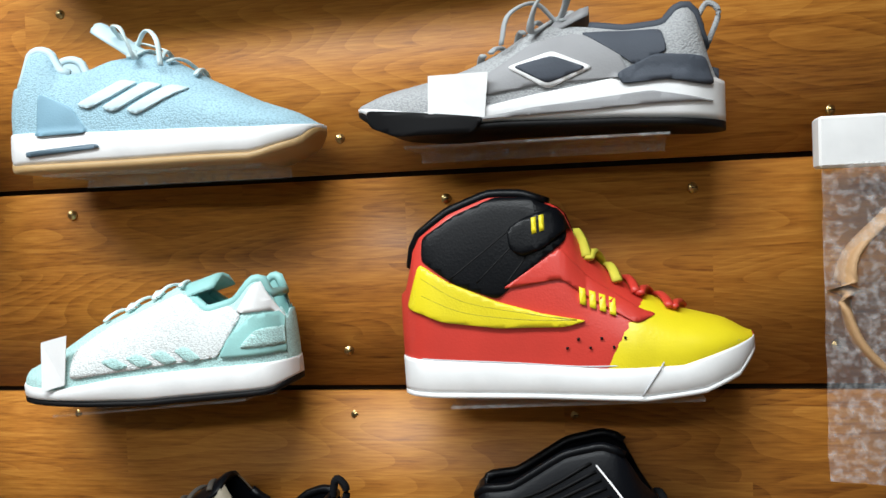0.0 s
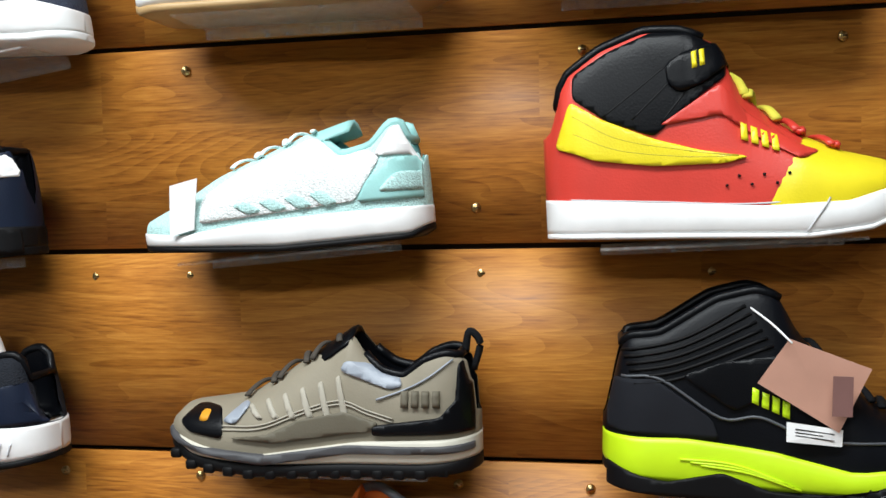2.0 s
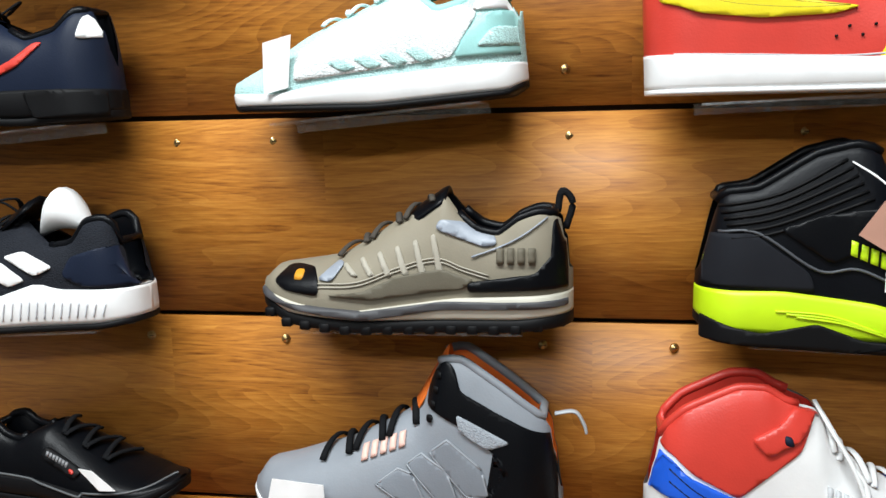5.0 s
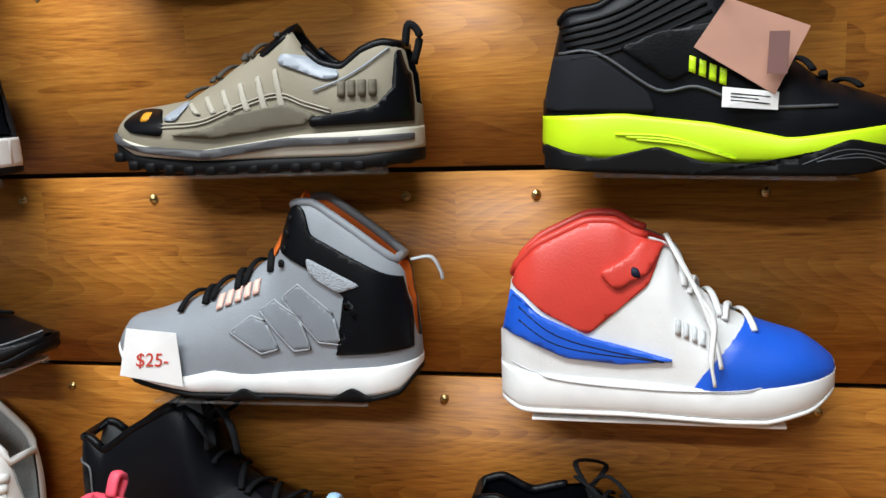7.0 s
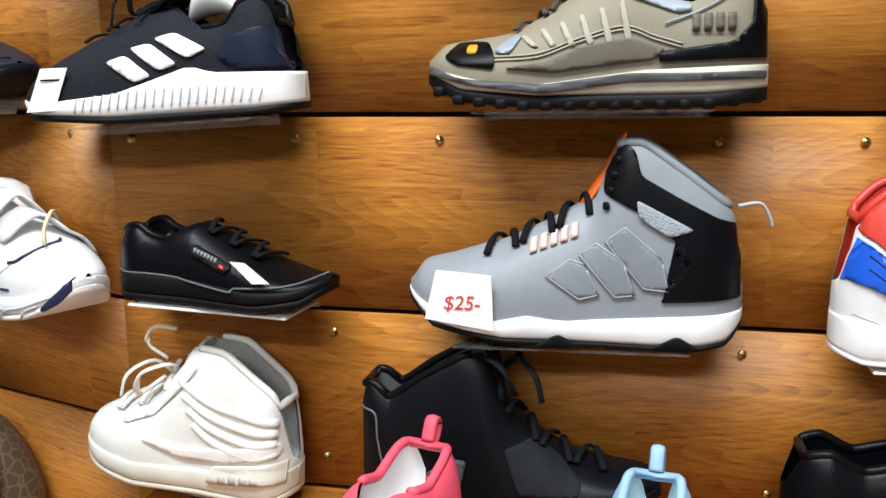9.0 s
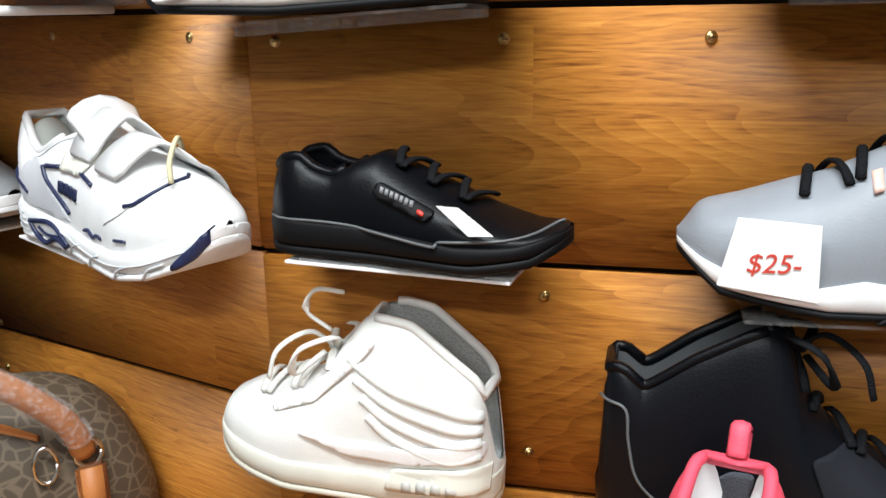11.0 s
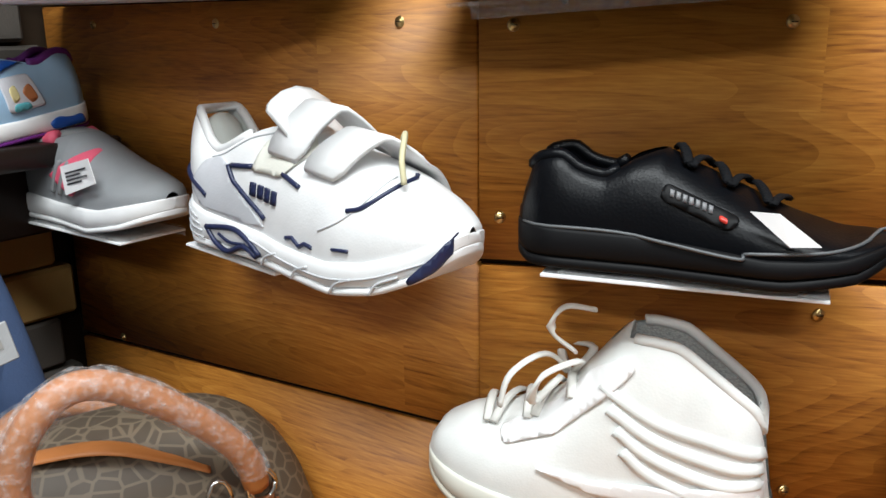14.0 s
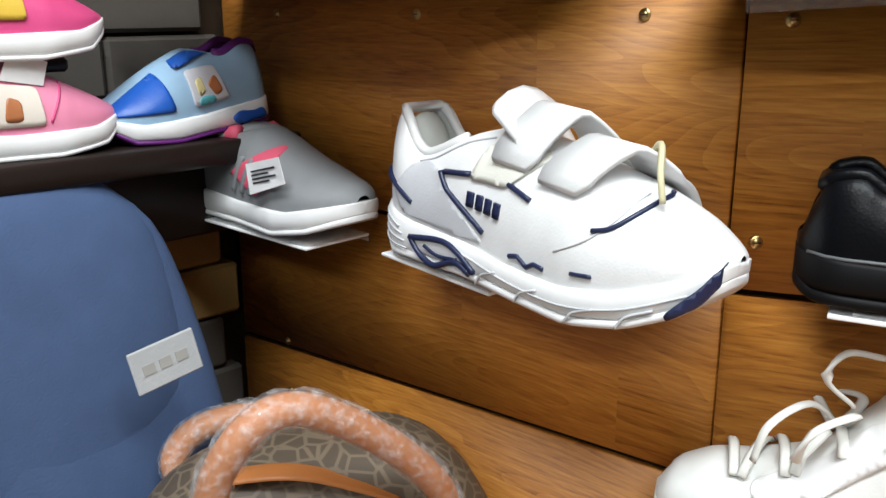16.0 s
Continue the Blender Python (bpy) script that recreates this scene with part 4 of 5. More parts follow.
# not sewn: short grey lines draw shade onto the ridged white midsole
for k in range(22):
    x = 0.03 + k * 0.0085
    seam(M, [(x * 1000, 13), (x * 1000 - 4, 24 + 6 * math.sin(k / 7))], L("sole_shade", (0.55, 0.56, 0.6)), r, 0.0007, 0.0006)
tag_card("paper_tag", M, M_tag, "white paper tag on a black running shoe", PAPER, lines=1)

r = build(N, "black leather court shoe with red side stripe", NAVY, BLACK_RUBBER, BLACK_RUBBER, BLACK, BLACK, (0, 0.28, 0.42))
overlay("stripe", N, N_stripe, RED, r, 0.0012, "thin red stripe")
overlay("heel_tab", N, [(2, 74), (6, 94), (18, 94), (22, 72)], WHITE_LEATHER, r, 0.0014, "white heel mark")
overlay("sole_step", N, [(2, 2), (2, 24), (40, 30), (74, 30), (66, 6)], BLACK_RUBBER, r, 0.0016)
laces(N, 0.115, 0.2, 6, BLACK_KNIT, r)
r = build(O, "navy knit sneaker with thick white sole", K("navy_knit", (0.03, 0.04, 0.07)), WHITE, WHITE, BLACK, BLACK, (0, 0.28, 0.42))
laces(O, 0.12, 0.2, 5, BLACK_KNIT, r)

# ---- fourth row ----
AGREY = L("cool_grey_leather", (0.24, 0.26, 0.29), 0.5)
ORANGE = L("orange_lining", (0.72, 0.15, 0.015), 0.65)
r = build(G, "grey and black high-top with orange lining and white sole", AGREY, WHITE, BLACK_RUBBER, ORANGE, AGREY, (0, 0.33, 0.42), 0.005)
overlay("heel_panel", G, G_heel, BLACK, r, 0.0014)
overlay("mesh_window", G, G_mesh, K("grey_window", (0.33, 0.36, 0.40)), r, 0.003)
for q in ([(70, 82), (100, 108), (116, 96), (84, 56), (64, 54)], [(102, 80), (124, 94), (138, 84), (108, 48), (92, 50)], [(134, 76), (146, 80), (166, 66), (138, 46), (122, 50)]):
    overlay("vent_panel", G, q, L("grey_vent", (0.20, 0.22, 0.25), 0.6), r, 0.0016)
    seam(G, q + [q[0]], L("light_grey_edge", (0.29, 0.31, 0.34)), r, 0.0012, 0.0016, True)
for k in range(2):
    x = 36 + 100 * k
    overlay("sole_wedge", G, [(x, 4), (x + 20, 16), (x + 42, 4)], BLACK_RUBBER, r, 0.0016)
bars("side_lettering", G, (182, 84), (138, 100), 12, 5, L("pink_print", (0.8, 0.5, 0.42)), r, 0.0022)
for k in range(4):
    overlay("eyelet", G, [(104 + 3 * k, 168 - 13 * k), (110 + 3 * k, 168 - 13 * k), (110 + 3 * k, 162 - 13 * k), (104 + 3 * k, 162 - 13 * k)], BLACK_RUBBER, r, 0.003)
laces(G, 0.135, 0.215, 6, BLACK_KNIT, r, 0.0034, False, 0.62)
tongue(G, 0.1, 0.14, 0.185, ORANGE, r, 0.4)
part("pull_loop", tube(spline([(0.006, 0, 0.122), (-0.012, 0, 0.124), (-0.02, 0, 0.112), (-0.022, 0, 0.104)], 6), 0.004, 6, 0.4), L("loop_grey", (0.4, 0.42, 0.44)), r)
tag_card("price_tag", G, G_tag, "white handwritten price tag reading $25-", PAPER, 0.006, 0, "$25-")

BLUE = L("royal_blue_leather", (0.01, 0.10, 0.62), 0.4)
r = build(H, "red, white and blue leather high-top with white cupsole", WHITE_LEATHER, WHITE, WHITE, RED, RED, (0, 0.42, 0.55), 0.004, board=True)
overlay("ankle_panel", H, lower(H_ankle, 12), RED, r, 0.001)
overlay("side_wing", H, lower(H_swoosh, 12), BLUE, r, 0.0028, depth=0.005)
toe_wrap("toe_cap", H, 160, 205, BLUE, r, 0.002)
overlay("ankle_strap", H, lower(H_strap, 12), RED, r, 0.005, "red ankle strap", 0.006)
overlay("strap_mark", H, [(112, 120), (120, 118), (118, 126), (112, 128)], NAVY, r, 0.0065)
for k in (0, 1):
    seam(H, [(20, 92 - 11 * k), (50, 70 - 8 * k), (90, 58 - 4 * k), (138, 50)], NAVY, r, 0.0009, 0.0032)
seam(H, [(12, 42), (60, 30), (140, 26), (230, 34), (264, 52)], L("grey_stitch", (0.5, 0.5, 0.52)), r, 0.0007, 0.0004)
bars("side_lettering", H, (146, 74), (172, 62), 12, 4, L("pale_grey_print", (0.6, 0.62, 0.64)), r, 0.0014)
laces(H, 0.15, 0.205, 5, WHITE_LEATHER, r, 0.003, False, 0.6)
for end in ([(0.146, -0.012, 0.140), (0.158, -0.030, 0.118), (0.168, -0.042, 0.098), (0.178, -0.050, 0.068), (0.182, -0.053, 0.048)],
            [(0.140, -0.010, 0.150), (0.152, -0.026, 0.128), (0.166, -0.038, 0.104), (0.176, -0.046, 0.086), (0.174, -0.054, 0.056), (0.177, -0.055, 0.034)]):
    part("lace_end", tube(spline(end, 6), 0.0026, 6, 0.6), WHITE_LEATHER, r)

r = build(I, "black leather court shoe with embroidered side label", BLACK, BLACK_RUBBER, BLACK_RUBBER, BLACK, BLACK, (0, 0.27, 0.42), board=True)
I_label = [(x, z - 18) for x, z in I_label]
I_tag = [(x - 4, z - 28) for x, z in I_tag]
overlay("side_label", I, I_label, BLACK_RUBBER, r, 0.0024)
bars("label_lettering", I, (101, 52), (128, 43), 4, 7, L("label_thread", (0.22, 0.22, 0.23)), r, 0.0038)
overlay("label_flag", I, [(131, 40), (136, 38), (136, 41), (131, 43)], RED, r, 0.004, "small red mark")
seam(I, [(8, 27), (70, 27), (140, 19), (150, 22), (200, 26), (226, 34)], L("edge_grey", (0.10, 0.105, 0.11)), r, 0.0012, 0.0012)
laces(I, 0.105, 0.165, 6, BLACK_KNIT, r, 0.0034, False)
tag_card("paper_tag", I, I_tag, "white size tag tucked under black laces", PAPER, 0.012, 0)

NAVY_TRIM = L("navy_trim", (0.012, 0.018, 0.06), 0.4)
r = build(J, "white leather walking shoe with two hook-and-loop straps", WHITE_LEATHER, WHITE, WHITE, surface("grey_white_lining", (0.55, 0.57, 0.54), 0.85, "cloth"), WHITE_LEATHER, (0, 0.26, 0.40), 0.006, board=True)
bm = bmesh.new()
bmesh.ops.create_uvsphere(bm, u_segments=20, v_segments=12, radius=1.0)
for v in bm.verts:
    v.co = (0.020 + v.co.x * 0.013, v.co.y * 0.024, 0.070 + v.co.z * 0.034)
part("heel_pad", bm, surface("grey_white_lining", (0.55, 0.57, 0.54), 0.85, "cloth"), r)
tongue(J, 0.116, 0.150, 0.132, WHITE_LEATHER, r, 0.8)
for x, hump in ((0.170, 0.044), (0.214, 0.032)):
    strap_over(J, x, WHITE_LEATHER, r, 0.0185, 0.0050, 0.045, 0.74, "white hook-and-loop strap", hump)
SILVER_WHITE = L("silver_white", (0.58, 0.59, 0.62), 0.35)
overlay("strap_base", J, [(104, 72), (112, 96), (140, 108), (164, 94), (138, 72)], L("cream_white", (0.70, 0.69, 0.62)), r, 0.0014)
overlay("ankle_panel", J, [(43, 72), (26, 50), (40, 34), (94, 30), (122, 31), (78, 64), (75, 73), (60, 77)], SILVER_WHITE, r, 0.0007)
overlay("toe_bumper", J, [(281, 42), (289, 58), (289, 46), (281, 30), (268, 20), (266, 24)], NAVY_TRIM, r, 0.0022)
for a in ([(104, 75), (74, 72)], [(75, 72), (84, 61), (130, 34)]):
    seam(J, a, NAVY_TRIM, r, 0.0022, 0.0008, True)
seam(J, [(8, 62), (28, 54), (49, 44)], NAVY_TRIM, r, 0.0026, 0.0006)
seam(J, [(50, 19), (84, 24), (102, 19), (118, 9)], NAVY_TRIM, r, 0.0024, 0.0006)
seam(J, [(50, 19), (62, 8), (78, 4), (98, 12), (114, 7)], NAVY_TRIM, r, 0.0024, 0.0006)
seam(J, [(66, 16), (80, 12), (100, 14)], NAVY_TRIM, r, 0.0014, 0.0006)
seam(J, [(140, 75), (166, 68)], NAVY_TRIM, r, 0.0020, 0.0010, True)
seam(J, [(214, 62), (226, 66), (238, 78), (241, 86)], NAVY_TRIM, r, 0.0018, 0.0006)
seam(J, [(150, 30), (158, 32), (167, 27), (174, 31), (184, 30)], NAVY_TRIM, r, 0.0018, 0.0006, True)
seam(J, [(205, 34), (223, 36)], NAVY_TRIM, r, 0.0015, 0.0006, True)
bars("side_lettering", J, (104, 54), (139, 51), 10, 4, NAVY_TRIM, r, 0.0012)
# grey lines that paint the shade of grooves in white sole and leather
GROOVE_SHADE = L("groove_shade", (0.52, 0.53, 0.55))
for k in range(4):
    seam(J, [(3, 15 + 6 * k), (24, 10 + 6 * k), (46 - 3 * k, 9 + 5 * k)], GROOVE_SHADE, r, 0.0008, 0.0004)
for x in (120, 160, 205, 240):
    seam(J, [(x, 2 + max(0, x - 200) * 0.18), (x + 6, 10 + max(0, x - 200) * 0.2), (x + 20, 16 + max(0, x - 200) * 0.22)], GROOVE_SHADE, r, 0.0010, 0.0004)
seam(J, [(100, 20), (150, 13), (200, 13), (240, 21), (275, 36)], GROOVE_SHADE, r, 0.0008, 0.0004)
seam(J, [(48, 74), (66, 80), (92, 94), (112, 100)], GROOVE_SHADE, r, 0.0007, 0.0004)
seam(J, [(190, 44), (212, 56), (226, 70), (232, 84)], GROOVE_SHADE, r, 0.0006, 0.0003)
part("tie_cord", tube(spline([(0.205, 0.02, 0.094), (0.228, 0.0, 0.112), (0.240, -0.016, 0.098), (0.246, -0.02, 0.082)], 6), 0.0022, 6), L("cream_cord", (0.6, 0.55, 0.35), 0.8), r)

WORN = L("worn_white_leather", (0.73, 0.74, 0.72), 0.5)
r = build(K_SHOE, "off-white leather high-top with loose white laces", WORN, surface("ivory_rubber", (0.62, 0.61, 0.54), 0.5, "rubber"), CREAM, K("grey_lining", (0.45, 0.47, 0.46)), WORN, (0, 0.38, 0.5), 0.006)
overlay("heel_plate", K_SHOE, lower(K_plate, 14), surface("ivory_rubber", (0.62, 0.61, 0.54), 0.5, "rubber"), r, 0.003)
bars("plate_lettering", K_SHOE, (70, 20), (22, 26), 8, 4, L("plate_shade", (0.45, 0.45, 0.42)), r, 0.0042)
for k in range(4):
    seam(K_SHOE, [(118 - 6 * k, 118 - 14 * k), (80, 100 - 13 * k), (40, 92 - 14 * k), (12, 86 - 10 * k)], WORN, r, 0.0055, -0.0015)
overlay("side_wing", K_SHOE, [(160, 54), (110, 50), (60, 56), (14, 68), (14, 54), (60, 42), (110, 38)], WHITE_LEATHER, r, 0.0024)
overlay("eyestay", K_SHOE, [(104, 142), (128, 124), (150, 96), (190, 72), (184, 64), (148, 78), (110, 116), (96, 134)], WHITE_LEATHER, r, 0.0018)
laces(K_SHOE, 0.145, 0.205, 5, L("white_lace", (0.72, 0.72, 0.68), 0.85), r, 0.0036, True, 0.62)
part("lace_loop", tube(spline([(0.14, 0.02, 0.135), (0.156, 0.03, 0.152), (0.148, 0.03, 0.170), (0.128, 0.02, 0.168)], 7), 0.0036, 6, 0.45), L("white_lace", (0.72, 0.72, 0.68), 0.85), r)
tongue(K_SHOE, 0.105, 0.145, 0.155, WORN, r, 0.5)

r = build(L_SHOE, "black leather basketball high-top with padded collar", SOFT_BLACK, BLACK_RUBBER, BLACK_RUBBER, L("charcoal_lining", (0.07, 0.075, 0.08), 0.8), BLACK, (0, 0.4, 0.52))
overlay("side_panel", L_SHOE, L_panel, surface("black_nubuck", (0.011, 0.012, 0.016), 0.75, "rubber"), r, 0.0022)
overlay("mesh_window", L_SHOE, [(46, 44), (96, 76), (112, 74), (104, 46)], K("charcoal_mesh", (0.06, 0.065, 0.08)), r, 0.0018)
seam(L_SHOE, [(8, 120), (26, 116), (28, 90), (36, 60), (70, 30)], L("edge_grey", (0.10, 0.105, 0.11)), r, 0.0012, 0.001)
laces(L_SHOE, 0.14, 0.23, 7, BLACK_KNIT, r, 0.0036)

# ---- folded panel ----
MID_GREY = L("mid_grey_nubuck", (0.25, 0.26, 0.27), 0.7)
CORAL = L("coral_pink", (0.72, 0.10, 0.17), 0.65)
Q.width = 0.04
r = build(Q, "small grey and pink child's sneaker on a white shelf", MID_GREY, WHITE, WHITE, CORAL, CORAL, (0, 0.35, 0.5), 0.005, board=True)
overlay("side_net", Q, [(x - 20, z - 10) for x, z in Q_pink], CORAL, r, 0.0014, "coral pink inset")
for k in range(3):
    x = 94 + 15 * k
    overlay("net_rib", Q, [(x, 32), (x + 5, 30), (x + 20, 62), (x + 15, 64)], MID_GREY, r, 0.0026)
strap_over(Q, 0.085, L("strap_grey", (0.32, 0.33, 0.33), 0.7), r, 0.013, 0.004, 0.03, 0.8, "grey hook-and-loop strap")
collar(Q, CORAL, r, 0.008)
tag_card("price_tag", Q, [(x - 26, z - 20) for x, z in Q_tag], "white barcode price tag on a child's sneaker", PAPER, 0.008, 4)

P = Shape((-1.075, 1.085, 1.222), -23, 0, [(0, 2), (20, 0), (200, 0), (260, 8), (290, 26)], [(0, 32), (150, 28), (290, 36)],
          [(3, 60), (8, 96), (50, 98), (80, 84), (120, 92), (160, 80), (230, 60), (288, 38)])
r = build(P, "dark navy running shoe with ribbed sole", NAVY, NAVY, BLACK_RUBBER, BLACK, BLACK)
laces(P, 0.12, 0.2, 5, BLACK_KNIT, r)
for k in range(4):
    seam(P, [(150, 10 + 7 * k), (230, 12 + 8 * k), (280, 26 + 5 * k)], BLACK_RUBBER, r, 0.0012, 0.001)

# ---- lower row, standing lower ----
def heel_on(at, turn, label, colour, inner):
    """A shoe seen from its heel, leaning back on the lower shelf."""
    s = Shape(at, turn, 0, [(0, 4), (15, 0), (180, 0), (240, 8), (270, 24)], [(0, 30), (130, 26), (270, 36)],
              [(3, 50), (8, 92), (22, 96), (60, 80), (100, 92), (150, 76), (210, 54), (268, 38)])
    r = build(s, label, colour, WHITE, WHITE, inner, colour, plate=False)
    part("pull_loop", tube(spline([(0.012, 0, 0.088), (0.0, 0, 0.108), (0.008, 0, 0.114), (0.016, 0, 0.098)], 6), 0.0062, 8, 0.5), colour, r)
    return s, r


lower_shelf = tagged(part("shelf_board", box(-0.69, 0.6, 0.56, 0.995, 0.797, 0.807, 0.002), WOOD, None), "oak laminate shelf board below the wall panels", "shelf")
heel_on((-0.352, 0.862, 0.842), -104, "coral pink running shoe stood on the lower shelf", surface("coral_knit", (0.80, 0.08, 0.13), 0.6, "cloth"), PAPER)
heel_on((-0.166, 0.892, 0.818), -98, "pale blue running shoe stood on the lower shelf", L("powder_blue", (0.30, 0.48, 0.68), 0.6), PALE)
U = Shape((-0.062, 0.93, 0.832), 0, 0, [(0, 4), (15, 0), (200, 0), (250, 8), (285, 26)], [(0, 30), (150, 26), (285, 36)],
          [(3, 60), (12, 92), (34, 98), (60, 84), (110, 98), (150, 84), (220, 62), (283, 38)])
r = build(U, "glossy black leather work shoe", BLACK, BLACK_RUBBER, BLACK_RUBBER, BLACK, BLACK)
laces(U, 0.11, 0.18, 5, BLACK_KNIT, r)

# ---- top edge of the view ----
V = Shape((0.10, 0.95, 1.815), 180, 0, [(0, 4), (15, 0), (200, 0), (250, 8), (285, 26)], [(0, 30), (150, 26), (285, 36)],
          [(3, 60), (12, 92), (34, 98), (60, 84), (110, 98), (150, 84), (220, 62), (283, 38)])
build(V, "black sneaker on the upper shelf", BLACK_KNIT, BLACK_RUBBER, BLACK_RUBBER, BLACK, BLACK)
W = Shape((-0.40, 0.95, 1.815), 0, 0, V.bottom, V.sole, V.top)
build(W, "dark sneaker on the upper shelf", NAVY, BLACK_RUBBER, BLACK_RUBBER, BLACK, BLACK)

# ---- shelf over the folded panel ----
p = FOLD + ALONG * 0.36
fold_shelf = tagged(part("shelf_board", box(-0.17, 0.19, -0.145, -0.002, 0.0, 0.008, 0.002), PAPER, None), "white shelf board across the folded panel", "shelf")
fold_shelf.matrix_world = pose(p.x, p.y, 1.203, 0, 0, -23)

# ---- packed sandals in a clear bag on the east part of the wall ----
sandal_bag = thing("packed_sandals", "tan strap sandals in a clear crinkled plastic bag", "sandals", pose(0.362, 0.955, 1.350))
TAN = L("tan_leather", (0.50, 0.30, 0.15), 0.6)
part("header_card", box(-0.055, 0.11, -0.012, 0.012, 0.235, 0.275, 0.002), PAPER, sandal_bag, "white folded header card", False)
bm = bmesh.new()
bmesh.ops.create_grid(bm, x_segments=14, y_segments=26, size=0.5)
for v in bm.verts:
    x, z = v.co.x * 0.16 + 0.028, (v.co.y + 0.5) * 0.25 - 0.012
    v.co = (x, -0.022 * math.cos(v.co.x * math.pi) - 0.004 + 0.006 * noise.noise((x * 45, z * 45, 1)), z)
part("bag_film", bm, FILM, sandal_bag)
part("strap", tube(spline([(0.0, 0, 0.20), (-0.035, -0.006, 0.16), (-0.03, -0.008, 0.10), (0.02, -0.004, 0.05)], 8), 0.014, 8, 0.3), TAN, sandal_bag, "tan stitched strap")
part("sandal_sole", box(0.01, 0.10, -0.004, 0.02, 0.02, 0.20, 0.012, 3), BLACK_RUBBER, sandal_bag)
part("hang_peg", box(0.02, 0.026, 0.0, 0.047, 0.25, 0.256, 0.001), STEEL, sandal_bag, "steel peg", False)

# ---- side wall of dark stone ----
STONE = surface("slate_stone", (0.075, 0.065, 0.055), 0.75, "cloth")
TAN_STONE = surface("ochre_stone", (0.36, 0.22, 0.07), 0.7, "cloth")
DARK_WOOD = surface("dark_stained_wood", (0.018, 0.012, 0.010), 0.35, "rubber")
side = structure("wall_side", box(-1.5, 0.13, 0.02, 0.12, 0, 2.6), GROOVE)
side.matrix_world = Matrix.Translation(END) @ pose(0, 0, 0, 0, 0, 67)
for row in range(26):
    z = 0.42 + row * 0.062
    x = -0.02 - (0.11 if row % 2 else 0.0)
    xs = [0.0] + [x - 0.21 * k for k in range(5)]
    for a, b in zip(xs, xs[1:]):
        if a - b < 0.03:
            continue
        ob = part("brick", box(b + 0.002, a - 0.002, random.uniform(-0.006, 0.004), 0.03, z + 0.002, z + 0.060, 0.004, 1), TAN_STONE if (row in (7, 8) and a > -0.05) else STONE, side, smooth=False)


def on_side(back, out, z, turn=0):
    """A place along the side wall: metres from the corner, out from the wall."""
    p = CORNER + FRONT * back - ALONG * out
    return pose(p.x, p.y, z, 0, 0, turn)


beam = thing("wall_shelf", "dark stained wooden shelf on the stone wall", "shelf", on_side(0.0, 0.0, 1.052, 67))
part("board", box(-0.62, -0.012, -0.115, 0.028, 0, 0.022, 0.003), DARK_WOOD, beam)
part("apron", box(-0.62, -0.012, -0.06, 0.028, -0.075, 0.0, 0.003), DARK_WOOD, beam)

PURPLE = L("purple_skin", (0.12, 0.015, 0.16), 0.5)
ICE = surface("ice_blue_satin", (0.30, 0.46, 0.62), 0.3, "rubber")
DEEP_BLUE = L("deep_blue", (0.01, 0.09, 0.42), 0.4)


def kid(back, z, turn, label, base, wide=0.036, out=0.06, tilt=0.0):
    p = on_side(back, out, z).translation
    s = Shape(tuple(p), turn, tilt, [(0, 4), (12, 0), (110, 0), (150, 6), (172, 22)], [(0, 24), (80, 20), (140, 22), (172, 32)],
              [(3, 40), (8, 72), (26, 78), (48, 68), (78, 78), (110, 66), (150, 46), (171, 34)], wide)
    s.side = -1 if turn > 0 else 1
    r = build(s, label, base, WHITE, PURPLE if base is ICE else WHITE, PURPLE if base is ICE else CORAL, PURPLE if base is ICE else base, (0, 0.3, 0.45), 0.004, plate=False)
    return s, r


s, r = kid(0.02, 1.085, -113, "shiny blue and purple child's sneaker with printed side", ICE, tilt=-6)
overlay("strap", s, [(60, 74), (100, 62), (96, 76), (68, 84)], DEEP_BLUE, r, 0.004, "blue strap", 0.005)
overlay("toe_panel", s, [(110, 28), (168, 32), (150, 48), (116, 64)], DEEP_BLUE, r, 0.001)
overlay("print", s, [(52, 30), (90, 28), (92, 60), (62, 62)], L("pale_print", (0.62, 0.62, 0.66)), r, 0.0014, "pale printed patch")
overlay("print_spot", s, [(58, 38), (66, 34), (74, 46), (64, 54)], L("auburn_print", (0.45, 0.16, 0.06)), r, 0.002)
overlay("print_spot", s, [(76, 40), (84, 36), (86, 50), (78, 54)], L("straw_print", (0.7, 0.6, 0.3)), r, 0.002)
overlay("print_spot", s, [(66, 29), (86, 28), (84, 36), (68, 36)], L("teal_print", (0.1, 0.4, 0.45)), r, 0.002)
overlay("sole_window", s, [(14, 6), (50, 5), (54, 12), (44, 17), (30, 14), (18, 16)], DEEP_BLUE, r, 0.001, "blue cloud-shaped window")
PINK = surface("pink_satin", (0.78, 0.26, 0.40), 0.45, "rubber")
HOT = L("hot_pink", (0.72, 0.08, 0.25), 0.45)
s, r = kid(0.345, 1.074, 67, "pink child's sneaker with printed side", PINK)
overlay("print", s, [(60, 26), (100, 26), (98, 56), (64, 60)], L("cream_print", (0.75, 0.68, 0.6)), r, 0.0014)
overlay("print_spot", s, [(70, 30), (84, 30), (84, 46), (74, 50)], L("auburn_print", (0.45, 0.16, 0.06)), r, 0.002)
overlay("print_spot", s, [(58, 26), (66, 26), (66, 38), (58, 36)], L("aqua_print", (0.05, 0.4, 0.6)), r, 0.002)
seam(s, [(104, 28), (112, 44), (120, 58)], HOT, r, 0.001)
tag_card("paper_tag", s, [(72, 62), (104, 56), (110, 74), (82, 86)], "white paper tag on a pink shoe", PAPER, 0.006, 0)
upper_shelf = thing("wall_shelf", "dark stained wooden shelf on the stone wall", "shelf", on_side(0.0, 0.0, 1.137, 67))
